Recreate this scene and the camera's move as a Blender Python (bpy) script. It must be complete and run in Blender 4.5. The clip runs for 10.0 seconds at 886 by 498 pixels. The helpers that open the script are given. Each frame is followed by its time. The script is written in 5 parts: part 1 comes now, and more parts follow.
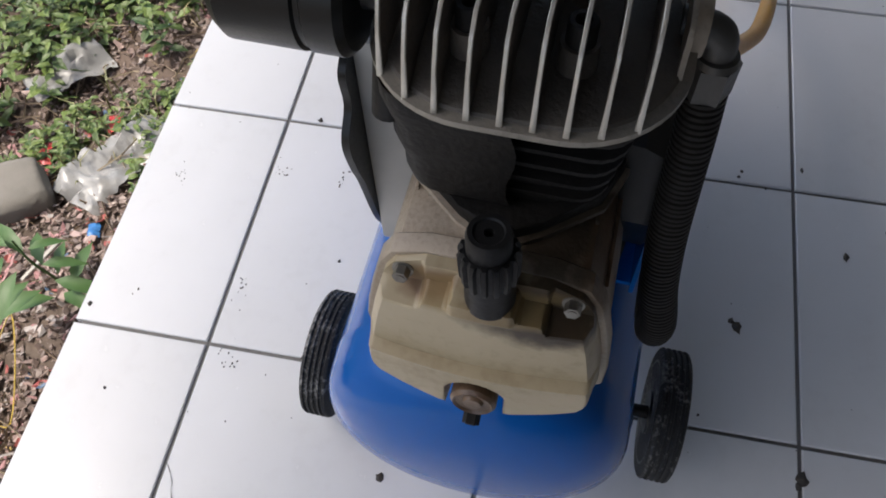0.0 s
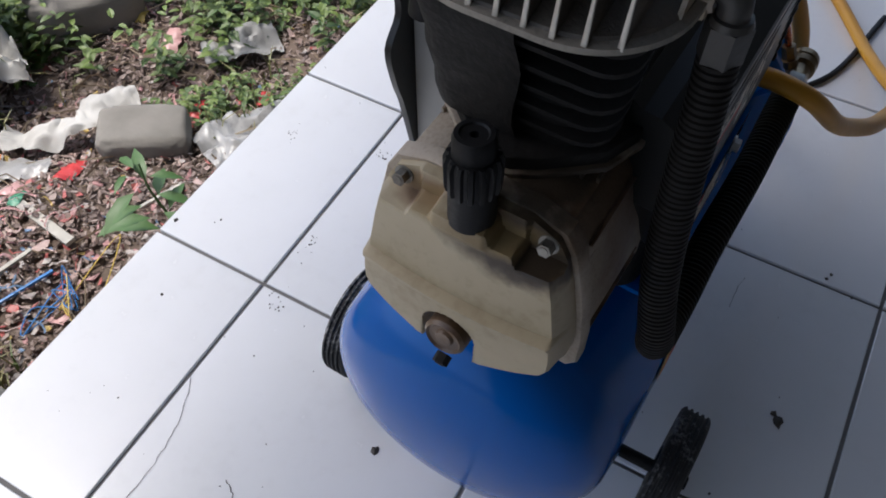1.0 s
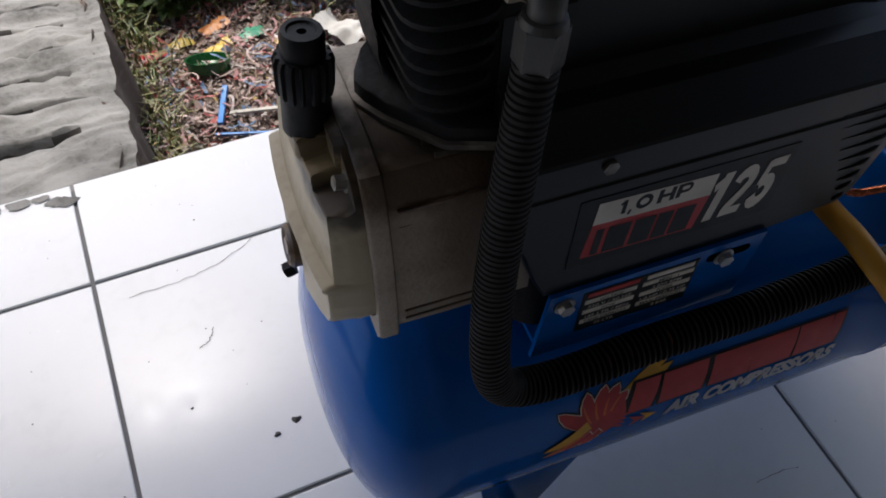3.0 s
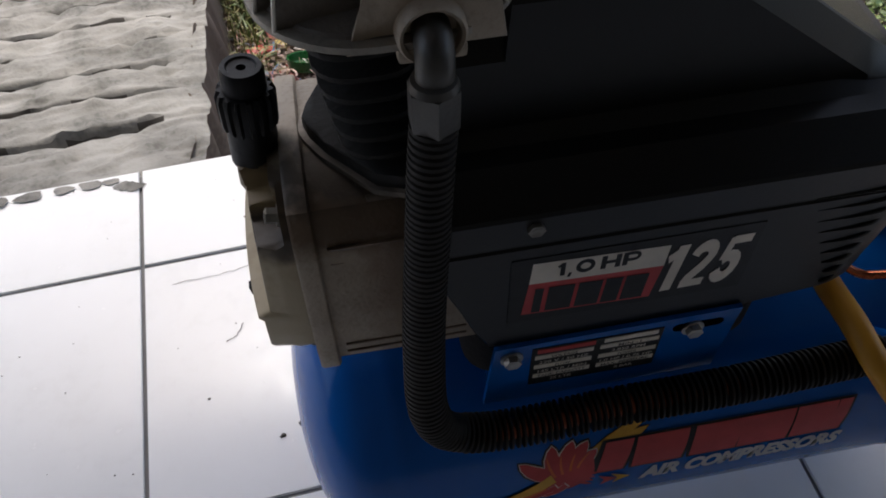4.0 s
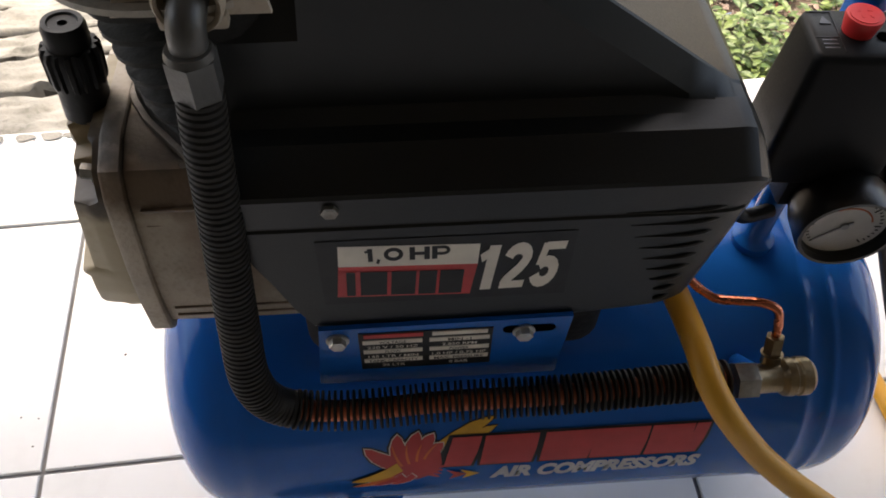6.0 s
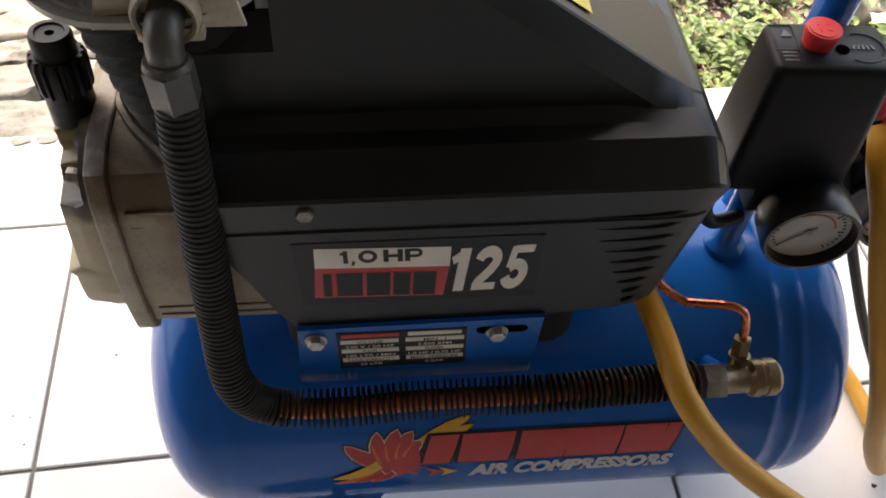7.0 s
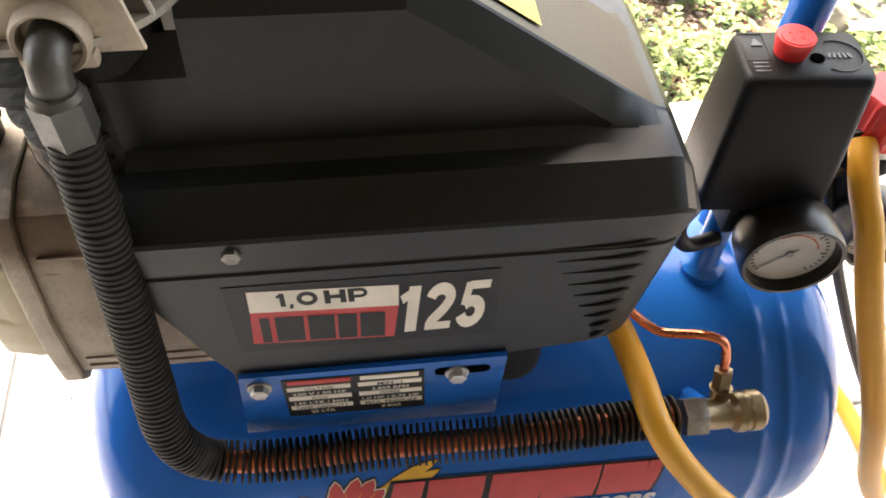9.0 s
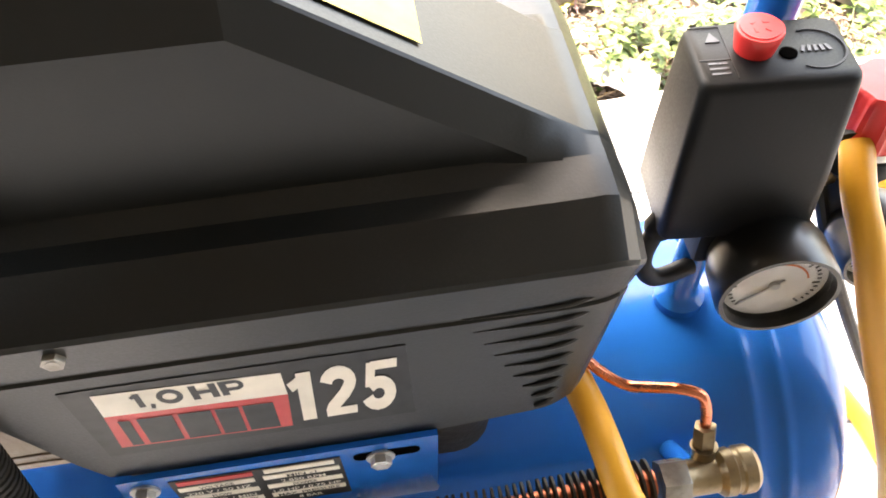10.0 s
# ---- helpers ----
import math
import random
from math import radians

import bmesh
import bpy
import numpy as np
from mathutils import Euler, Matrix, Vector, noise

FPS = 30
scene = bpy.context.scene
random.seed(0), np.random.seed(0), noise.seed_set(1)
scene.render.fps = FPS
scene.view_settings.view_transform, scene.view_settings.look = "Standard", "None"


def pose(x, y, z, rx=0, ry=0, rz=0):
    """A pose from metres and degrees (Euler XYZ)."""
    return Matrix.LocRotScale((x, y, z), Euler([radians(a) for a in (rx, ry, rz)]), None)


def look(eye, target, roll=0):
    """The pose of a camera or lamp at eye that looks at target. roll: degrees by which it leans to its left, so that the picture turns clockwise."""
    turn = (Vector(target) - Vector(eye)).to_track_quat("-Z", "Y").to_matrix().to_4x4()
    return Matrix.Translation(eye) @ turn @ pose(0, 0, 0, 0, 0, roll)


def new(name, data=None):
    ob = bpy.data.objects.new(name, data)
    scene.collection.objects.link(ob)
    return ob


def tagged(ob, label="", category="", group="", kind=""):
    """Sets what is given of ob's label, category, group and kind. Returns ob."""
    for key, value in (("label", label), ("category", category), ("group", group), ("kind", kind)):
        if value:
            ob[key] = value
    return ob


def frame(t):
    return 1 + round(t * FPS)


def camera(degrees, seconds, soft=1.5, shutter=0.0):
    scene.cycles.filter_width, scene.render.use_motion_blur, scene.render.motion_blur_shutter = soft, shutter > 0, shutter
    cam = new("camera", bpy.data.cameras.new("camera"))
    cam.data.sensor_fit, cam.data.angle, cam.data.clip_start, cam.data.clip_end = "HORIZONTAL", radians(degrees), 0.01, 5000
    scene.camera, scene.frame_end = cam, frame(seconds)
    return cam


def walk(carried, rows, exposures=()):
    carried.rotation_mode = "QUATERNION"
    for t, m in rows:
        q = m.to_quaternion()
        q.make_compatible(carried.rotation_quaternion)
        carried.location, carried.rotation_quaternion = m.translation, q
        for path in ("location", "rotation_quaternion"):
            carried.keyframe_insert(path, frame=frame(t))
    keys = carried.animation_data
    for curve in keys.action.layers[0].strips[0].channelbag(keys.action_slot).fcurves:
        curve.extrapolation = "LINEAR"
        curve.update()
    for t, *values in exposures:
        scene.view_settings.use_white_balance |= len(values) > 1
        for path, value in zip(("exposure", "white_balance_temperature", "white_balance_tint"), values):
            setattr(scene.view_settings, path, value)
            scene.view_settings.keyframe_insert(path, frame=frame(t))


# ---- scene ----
cam = camera(57.3, 10.0, soft=1.8)
PATH = [
    (0, (-0.28, -0.323, 0.779), (0.688, -0.095, -0.956), -2.7),
    (0.5, (-0.31, -0.348, 0.762), (0.701, 0.023, -0.923), -2.5),
    (1, (-0.328, -0.409, 0.749), (0.684, 0.156, -0.881), 0.1),
    (1.5, (-0.32, -0.487, 0.738), (0.615, 0.309, -0.841), 1.4),
    (2, (-0.286, -0.558, 0.742), (0.525, 0.366, -0.835), 2.9),
    (2.2, (-0.267, -0.562, 0.738), (0.122, -0.0919, -0.054), 3.82),
    (3.3, (-0.142, -0.591, 0.716), (0.318, 0.537, -0.871), 2.5),
    (3.5, (-0.124, -0.589, 0.723), (0.317, 0.558, -0.855), 2.7),
    (4, (-0.084, -0.598, 0.73), (0.17, 0.581, -0.865), -1.7),
    (4.5, (-0.041, -0.607, 0.733), (0.182, 0.6, -0.846), -1.2),
    (5, (-0.007, -0.615, 0.737), (0.171, 0.595, -0.845), -2.0),
    (5.5, (0.011, -0.622, 0.73), (0.18, 0.562, -0.872), 0.3),
    (5.7, (0.015, -0.621, 0.73), (0.19, 0.559, -0.875), 1.1),
    (6.8, (0.03, -0.633, 0.737), (0.1165, -0.0431, -0.0656), 2.17),
    (7, (0.032, -0.634, 0.742), (0.211, 0.554, -0.857), 2.0),
    (7.5, (0.048, -0.638, 0.747), (0.225, 0.567, -0.839), 1.6),
    (8, (0.056, -0.637, 0.736), (0.229, 0.579, -0.842), 0.6),
    (8.5, (0.06, -0.628, 0.722), (0.223, 0.589, -0.857), -0.2),
    (9, (0.056, -0.608, 0.719), (0.264, 0.611, -0.853), 1.2),
    (9.5, (0.061, -0.588, 0.714), (0.292, 0.63, -0.855), -0.6),
    (10, (0.115, -0.549, 0.68), (0.279, 0.66, -0.905), -4.1),
]
EXPOSURES = [(0.0, 1.0, 6800, 10), (0.5, 0.88, 6500, 10), (1.0, 0.83, 6350, 10), (2.0, 0.96, 6450, 10), (3.5, 0.95, 6600, 10), (4.5, 1.2, 7000, 10), (5.5, 1.9, 7700, 10), (7.0, 2.42, 8150, 10), (8.0, 2.98, 8550, 10), (9.0, 3.75, 8850, 10), (10.0, 4.45, 8750, 10)]
walk(cam, [(t, look(eye, target, roll)) for t, eye, target, roll in PATH], EXPOSURES)

# ---------------------------------------------------------------- daylight
world = bpy.data.worlds.new("sky")
scene.world = world
world.use_nodes = True
wn = world.node_tree.nodes
sky = wn.new("ShaderNodeTexSky")
sky.sky_type, sky.sun_disc = "NISHITA", False
sky.sun_elevation, sky.sun_rotation = radians(66), radians(-15)
sky.air_density, sky.dust_density = 1.0, 4.0
world.node_tree.links.new(sky.outputs[0], wn["Background"].inputs[0])
wn["Background"].inputs[1].default_value = 0.15

sun = new("sun", bpy.data.lights.new("sun", "SUN"))
sun.data.energy, sun.data.angle, sun.data.color = 1.5, radians(14), (1.0, 0.97, 0.92)
sun.matrix_world = look((-0.35, 1.9, 4.4), (0, 0, 0))


# ---------------------------------------------------------------- materials
def material(name, colour, rough=0.5, metal=0.0, second=None, amount=0.5, scale=8.0, fine=120.0, bump=0.1,
             grime=0.0, grime_colour=(0.05, 0.04, 0.03), spec=0.5, coat=0.0, by_object=0.0, rough_spread=0.12):
    """Colour in two scales of noise, with relief, grime patches and an uneven gloss."""
    m = bpy.data.materials.new(name)
    m.use_nodes = True
    nt = m.node_tree
    n, ln = nt.nodes, nt.links
    b = n["Principled BSDF"]
    tc = n.new("ShaderNodeTexCoord")
    big, small = n.new("ShaderNodeTexNoise"), n.new("ShaderNodeTexNoise")
    big.inputs["Scale"].default_value, big.inputs["Detail"].default_value = scale, 5
    small.inputs["Scale"].default_value, small.inputs["Detail"].default_value = fine, 4
    ln.new(tc.outputs["Object"], big.inputs["Vector"])
    ln.new(tc.outputs["Object"], small.inputs["Vector"])
    ramp = n.new("ShaderNodeMapRange")
    ramp.inputs[1].default_value, ramp.inputs[2].default_value = 0.35, 0.65
    ramp.inputs[3].default_value, ramp.inputs[4].default_value = 0.0, amount
    ln.new(big.outputs[0], ramp.inputs[0])
    mix = n.new("ShaderNodeMix")
    mix.data_type = "RGBA"
    second = second or tuple(c * 0.7 for c in colour)
    mix.inputs[6].default_value, mix.inputs[7].default_value = (*colour, 1), (*second, 1)
    ln.new(ramp.outputs[0], mix.inputs[0])
    out = mix.outputs[2]
    if grime:
        gr = n.new("ShaderNodeMapRange")
        gr.inputs[1].default_value, gr.inputs[2].default_value = 0.52, 0.72
        gr.inputs[3].default_value, gr.inputs[4].default_value = 0.0, grime
        add = n.new("ShaderNodeMath")
        add.operation = "MULTIPLY_ADD"
        add.inputs[1].default_value = 0.5
        half = n.new("ShaderNodeMath")
        half.operation = "MULTIPLY"
        half.inputs[1].default_value = 0.5
        ln.new(small.outputs[0], half.inputs[0])
        ln.new(big.outputs[0], add.inputs[0])
        ln.new(half.outputs[0], add.inputs[2])
        ln.new(add.outputs[0], gr.inputs[0])
        g = n.new("ShaderNodeMix")
        g.data_type = "RGBA"
        g.inputs[7].default_value = (*grime_colour, 1)
        ln.new(gr.outputs[0], g.inputs[0])
        ln.new(out, g.inputs[6])
        out = g.outputs[2]
    if by_object:
        info, hsv = n.new("ShaderNodeObjectInfo"), n.new("ShaderNodeHueSaturation")
        mr = n.new("ShaderNodeMapRange")
        mr.inputs[3].default_value, mr.inputs[4].default_value = 1 - by_object, 1 + by_object
        ln.new(info.outputs["Random"], mr.inputs[0])
        ln.new(mr.outputs[0], hsv.inputs["Value"])
        ln.new(out, hsv.inputs["Color"])
        out = hsv.outputs[0]
    ln.new(out, b.inputs["Base Color"])
    rr = n.new("ShaderNodeMapRange")
    rr.inputs[3].default_value, rr.inputs[4].default_value = max(0.02, rough - rough_spread), min(1, rough + rough_spread)
    ln.new(small.outputs[0], rr.inputs[0])
    ln.new(rr.outputs[0], b.inputs["Roughness"])
    b.inputs["Metallic"].default_value = metal
    b.inputs["Specular IOR Level"].default_value = spec
    b.inputs["Coat Weight"].default_value = coat
    if bump:
        bm_ = n.new("ShaderNodeBump")
        bm_.inputs["Strength"].default_value, bm_.inputs["Distance"].default_value = bump, 0.002
        ln.new(small.outputs[0], bm_.inputs["Height"])
        ln.new(bm_.outputs[0], b.inputs["Normal"])
    return m


def leafy(name, colour, second):
    """Leaf colour that differs from leaf to leaf."""
    m = material(name, colour, 0.5, bump=0.05, scale=30)
    n, ln = m.node_tree.nodes, m.node_tree.links
    geo, ramp = n.new("ShaderNodeNewGeometry"), n.new("ShaderNodeValToRGB")
    ramp.color_ramp.elements[0].color, ramp.color_ramp.elements[1].color = (*colour, 1), (*second, 1)
    ln.new(geo.outputs["Random Per Island"], ramp.inputs[0])
    ln.new(ramp.outputs[0], n["Principled BSDF"].inputs["Base Color"])
    n["Principled BSDF"].inputs["Transmission Weight"].default_value = 0.0
    return m


M = {
    "tile": material("glazed_white_tile", (0.78, 0.79, 0.80), 0.22, second=(0.70, 0.71, 0.71), amount=0.6, scale=5, fine=60, bump=0.02, by_object=0.02, grime=0.10, grime_colour=(0.35, 0.33, 0.3)),
    "grout": material("dark_grout", (0.21, 0.205, 0.20), 0.9, scale=20, bump=0.4),
    # dark, so the unseen walls and ceiling bounce little light back
    "plaster": material("painted_plaster", (0.085, 0.075, 0.06), 0.8, scale=2, bump=0.2),
    "ceiling": material("ceiling_board", (0.13, 0.115, 0.093), 0.8, scale=2, bump=0.1),
    "concrete": material("weathered_concrete", (0.28, 0.27, 0.25), 0.9, second=(0.13, 0.126, 0.115), amount=0.9, scale=11, fine=110, bump=1.0, grime=0.7, grime_colour=(0.05, 0.048, 0.042)),
    "soil": material("littered_soil", (0.17, 0.125, 0.1), 0.95, second=(0.09, 0.07, 0.055), amount=0.9, scale=6, fine=50, bump=1.0, grime=0.7, grime_colour=(0.28, 0.23, 0.19)),
    "tank": material("blue_enamel", (0.002, 0.108, 0.42), 0.17, second=(0.002, 0.084, 0.33), amount=0.5, scale=7, fine=60, bump=0.0, spec=0.27, rough_spread=0.02),
    "black_plastic": material("black_moulded_plastic", (0.0050, 0.0056, 0.0055), 0.36, second=(0.0085, 0.0092, 0.0088), scale=14, fine=900, bump=0.035, spec=0.34, grime=0.05, grime_colour=(0.12, 0.115, 0.11)),
    "switch_plastic": material("black_switch_plastic", (0.0070, 0.0072, 0.0078), 0.50, scale=14, fine=900, bump=0.03, spec=0.16),
    "black_iron": material("black_cast_iron", (0.009, 0.0085, 0.008), 0.62, second=(0.020, 0.018, 0.016), scale=25, fine=250, bump=0.35, spec=0.2),
    "alu": material("cast_aluminium", (0.46, 0.385, 0.30), 0.55, metal=0.15, second=(0.30, 0.25, 0.19), amount=0.7, scale=16, fine=400, bump=0.2, grime=0.4, grime_colour=(0.10, 0.07, 0.045)),
    "bright_alu": material("bare_aluminium", (0.62, 0.59, 0.52), 0.4, metal=0.6, second=(0.42, 0.39, 0.33), amount=0.7, scale=40, fine=500, bump=0.2),
    # darker brown for the dish, fin sides and bolt bosses of the head
    "dark_casting": material("dark_brown_casting", (0.075, 0.064, 0.052), 0.6, metal=0.1, second=(0.17, 0.145, 0.12), amount=0.8, scale=30, fine=400, bump=0.4),
    "dark_steel": material("oily_dark_steel", (0.085, 0.082, 0.076), 0.45, metal=0.5, second=(0.07, 0.065, 0.06), scale=40, fine=300, bump=0.15),
    "lid": material("beige_painted_casting", (0.47, 0.39, 0.255), 0.45, second=(0.38, 0.305, 0.185), amount=0.7, scale=18, fine=160, bump=0.12, grime=0.4, grime_colour=(0.22, 0.15, 0.08)),
    "head": material("sooty_cast_aluminium", (0.34, 0.31, 0.26), 0.5, metal=0.3, second=(0.2, 0.18, 0.15), amount=0.9, scale=22, fine=350, bump=0.3, grime=0.5, grime_colour=(0.05, 0.045, 0.04)),
    "rubber": material("worn_black_rubber", (0.02, 0.02, 0.02), 0.75, second=(0.035, 0.033, 0.03), scale=25, fine=260, bump=0.4, grime=0.95, grime_colour=(0.42, 0.41, 0.39)),
    "rubber_clean": material("black_rubber", (0.008, 0.008, 0.0085), 0.5, scale=25, fine=260, bump=0.12, spec=0.25),
    "steel": material("zinc_plated_steel", (0.48, 0.47, 0.44), 0.35, metal=0.9, scale=40, fine=300, bump=0.1, grime=0.3),
    "brass": material("dull_brass", (0.26, 0.195, 0.115), 0.36, metal=0.9, second=(0.14, 0.10, 0.06), scale=50, fine=400, bump=0.1, grime=0.3),
    "copper": material("bare_copper", (0.62, 0.20, 0.11), 0.25, metal=0.95, second=(0.36, 0.11, 0.06), scale=50, bump=0.05),
    "pipe_copper": material("tarnished_copper", (0.58, 0.17, 0.09), 0.38, metal=0.8, second=(0.28, 0.09, 0.05), scale=50, bump=0.1),
    "worn_steel": material("worn_dirty_steel", (0.30, 0.29, 0.26), 0.4, metal=0.85, second=(0.14, 0.12, 0.10), amount=0.8, scale=60, fine=300, bump=0.15, grime=0.4),
    "rusty": material("oily_rusty_brown", (0.21, 0.14, 0.09), 0.35, second=(0.07, 0.04, 0.022), amount=0.9, scale=60, fine=300, bump=0.2),
    "fin_dark": material("dark_fin_tube", (0.014, 0.0125, 0.011), 0.55, second=(0.028, 0.024, 0.02), scale=30, bump=0.2, spec=0.16),
    "hose": material("orange_yellow_hose", (0.62, 0.30, 0.025), 0.45, second=(0.50, 0.23, 0.018), scale=20, fine=300, bump=0.08),
    "red": material("red_plastic", (0.68, 0.035, 0.035), 0.4, scale=20, bump=0.05),
    "white_ink": material("cream_print", (0.78, 0.72, 0.62), 0.5, scale=60, bump=0.0),
    "red_ink": material("red_print", (0.55, 0.035, 0.035), 0.45, scale=60, bump=0.0),
    "black_ink": material("black_print", (0.006, 0.006, 0.006), 0.4, scale=60, bump=0.0, spec=0.3),
    "orange_ink": material("orange_print", (0.75, 0.16, 0.03), 0.45, scale=60, bump=0.0),
    "yellow_ink": material("yellow_print", (0.78, 0.42, 0.03), 0.45, scale=60, bump=0.0),
    "silver_ink": material("silver_print", (0.55, 0.56, 0.58), 0.4, scale=60, bump=0.0),
    "grey_ink": material("silver_print", (0.45, 0.46, 0.48), 0.45, scale=60, bump=0.0),
    "yellow_label": material("yellow_label", (0.75, 0.62, 0.08), 0.4, scale=60, bump=0.0),
    "dial": material("dial_card", (0.82, 0.80, 0.76), 0.4, scale=60, bump=0.0),
    "grey_panel": material("pale_grey_panel", (0.40, 0.39, 0.36), 0.5, scale=20, bump=0.05),
    "leaf": leafy("weed_leaf", (0.040, 0.085, 0.018), (0.15, 0.21, 0.050)),
    "leaf_bright": leafy("seedling_leaf", (0.03, 0.085, 0.018), (0.085, 0.17, 0.045)),
    "stone": material("grey_stone", (0.24, 0.225, 0.2), 0.9, second=(0.17, 0.16, 0.14), amount=0.8, scale=12, fine=90, bump=0.7),
    "sack": material("white_woven_sack", (0.52, 0.51, 0.48), 0.7, scale=14, fine=500, bump=0.3, grime=0.4, grime_colour=(0.3, 0.27, 0.23)),
    # dull black that paints the shade inside holes without cutting them
    "hole_shade": material("painted_hole_shade", (0.002, 0.002, 0.002), 1.0, scale=40, bump=0.0, spec=0.0),
    "grey_relief": material("moulded_relief", (0.03, 0.03, 0.032), 0.3, scale=40, bump=0.0),
    "gauge_black": material("glossy_black_enamel", (0.008, 0.008, 0.008), 0.34, scale=20, fine=200, bump=0.03),
    "grass": leafy("grass_blade", (0.06, 0.11, 0.02), (0.30, 0.26, 0.12)),
    "chips": leafy("litter_chip", (0.14, 0.10, 0.085), (0.36, 0.285, 0.25)),
    "twig": leafy("dry_twig", (0.16, 0.11, 0.07), (0.46, 0.38, 0.27)),
    # dirt on the tiles; on the ramp it paints the grooves' shade
    "dirt": material("dirt_and_groove_shade", (0.07, 0.062, 0.055), 0.9, scale=40, bump=0.2),
    "pale_wood": material("weathered_wood", (0.5, 0.48, 0.43), 0.8, scale=30, fine=300, bump=0.3),
    "green_plastic": material("dark_green_plastic", (0.008, 0.09, 0.02), 0.3, scale=20, bump=0.05),
    "green_bright": material("green_wrapper", (0.06, 0.28, 0.17), 0.4, scale=30, bump=0.2),
    "blue_plastic": material("blue_plastic", (0.05, 0.22, 0.55), 0.4, scale=30, bump=0.1),
    "orange_plastic": material("orange_wrapper", (0.62, 0.26, 0.09), 0.4, scale=30, bump=0.2),
    "yellow_plastic": material("yellow_wrapper", (0.62, 0.45, 0.10), 0.4, scale=30, bump=0.2),
    "pink_plastic": material("pink_wrapper", (0.60, 0.36, 0.35), 0.4, scale=30, bump=0.2),
    "red_plastic": material("red_wrapper", (0.55, 0.05, 0.05), 0.4, scale=30, bump=0.2),
    "film": material("clear_dirty_plastic_film", (0.36, 0.36, 0.355), 0.3, scale=14, fine=60, bump=0.5, grime=0.5, grime_colour=(0.2, 0.18, 0.16)),
}
def stain_or_shade(mat, centre, size, colour, strength=0.9, ragged=0.7):
    """A soaked-in mark, or painted shade, round a point of the thing, with a ragged edge."""
    n, ln = mat.node_tree.nodes, mat.node_tree.links
    tc, mp, vl, nz = n.new("ShaderNodeTexCoord"), n.new("ShaderNodeMapping"), n.new("ShaderNodeVectorMath"), n.new("ShaderNodeTexNoise")
    mp.vector_type = "TEXTURE"
    mp.inputs["Location"].default_value, mp.inputs["Scale"].default_value = centre, size
    vl.operation = "LENGTH"
    nz.inputs["Scale"].default_value, nz.inputs["Detail"].default_value = 90, 6
    ln.new(tc.outputs["Object"], mp.inputs["Vector"])
    ln.new(mp.outputs[0], vl.inputs[0])
    ln.new(tc.outputs["Object"], nz.inputs["Vector"])
    ma, mr, mx = n.new("ShaderNodeMath"), n.new("ShaderNodeMapRange"), n.new("ShaderNodeMix")
    ma.operation = "MULTIPLY_ADD"
    ma.inputs[1].default_value = ragged
    ln.new(nz.outputs[0], ma.inputs[0])
    ln.new(vl.outputs["Value"], ma.inputs[2])
    mr.inputs[1].default_value, mr.inputs[2].default_value, mr.inputs[3].default_value, mr.inputs[4].default_value = 0.85, 1.35, strength, 0.0
    ln.new(ma.outputs[0], mr.inputs[0])
    mx.data_type = "RGBA"
    mx.inputs[7].default_value = (*colour, 1)
    base = n["Principled BSDF"].inputs["Base Color"]
    old = base.links[0].from_socket
    ln.new(mr.outputs[0], mx.inputs[0])
    ln.new(old, mx.inputs[6])
    ln.new(mx.outputs[2], base)


stain_or_shade(M["lid"], (-0.110, -0.040, 0.434), (0.05, 0.032, 0.024), (0.045, 0.028, 0.014))
stain_or_shade(M["lid"], (-0.115, -0.030, 0.437), (0.06, 0.050, 0.026), (0.040, 0.026, 0.014), 0.92)
stain_or_shade(M["lid"], (-0.115, -0.008, 0.446), (0.03, 0.018, 0.010), (0.075, 0.048, 0.024))
stain_or_shade(M["lid"], (-0.108, 0.026, 0.434), (0.012, 0.024, 0.016), (0.17, 0.085, 0.05), 0.75)
stain_or_shade(M["lid"], (-0.126, 0.000, 0.437), (0.05, 0.070, 0.010), (0.30, 0.21, 0.09), 0.6)
stain_or_shade(M["alu"], (-0.07, -0.050, 0.437), (0.07, 0.03, 0.022), (0.10, 0.058, 0.026), 0.9)
stain_or_shade(M["alu"], (-0.07, -0.030, 0.452), (0.07, 0.038, 0.016), (0.035, 0.025, 0.015), 0.95)
# brown that paints the crankcase's near side into shade
stain_or_shade(M["alu"], (-0.05, -0.066, 0.400), (0.03, 0.03, 0.060), (0.17, 0.10, 0.06), 0.6)

# scraps: many plain colours, one to a piece
sc = leafy("plastic_scrap", (0.40, 0.11, 0.10), (0.55, 0.54, 0.52))
cr = [n_ for n_ in sc.node_tree.nodes if n_.bl_idname == "ShaderNodeValToRGB"][0].color_ramp
cr.interpolation = "CONSTANT"
for pos, col in ((0.14, (0.42, 0.38, 0.36)), (0.30, (0.44, 0.24, 0.24)), (0.52, (0.30, 0.22, 0.19)), (0.74, (0.14, 0.22, 0.34)), (0.79, (0.46, 0.34, 0.31)), (0.97, (0.50, 0.36, 0.12))):
    cr.elements.new(pos).color = (*col, 1)
M["scraps"] = sc
glass = bpy.data.materials.new("gauge_glass")
glass.use_nodes = True
gb = glass.node_tree.nodes["Principled BSDF"]
gb.inputs["Transmission Weight"].default_value, gb.inputs["Roughness"].default_value, gb.inputs["IOR"].default_value = 1.0, 0.01, 1.08
M["glass"] = glass


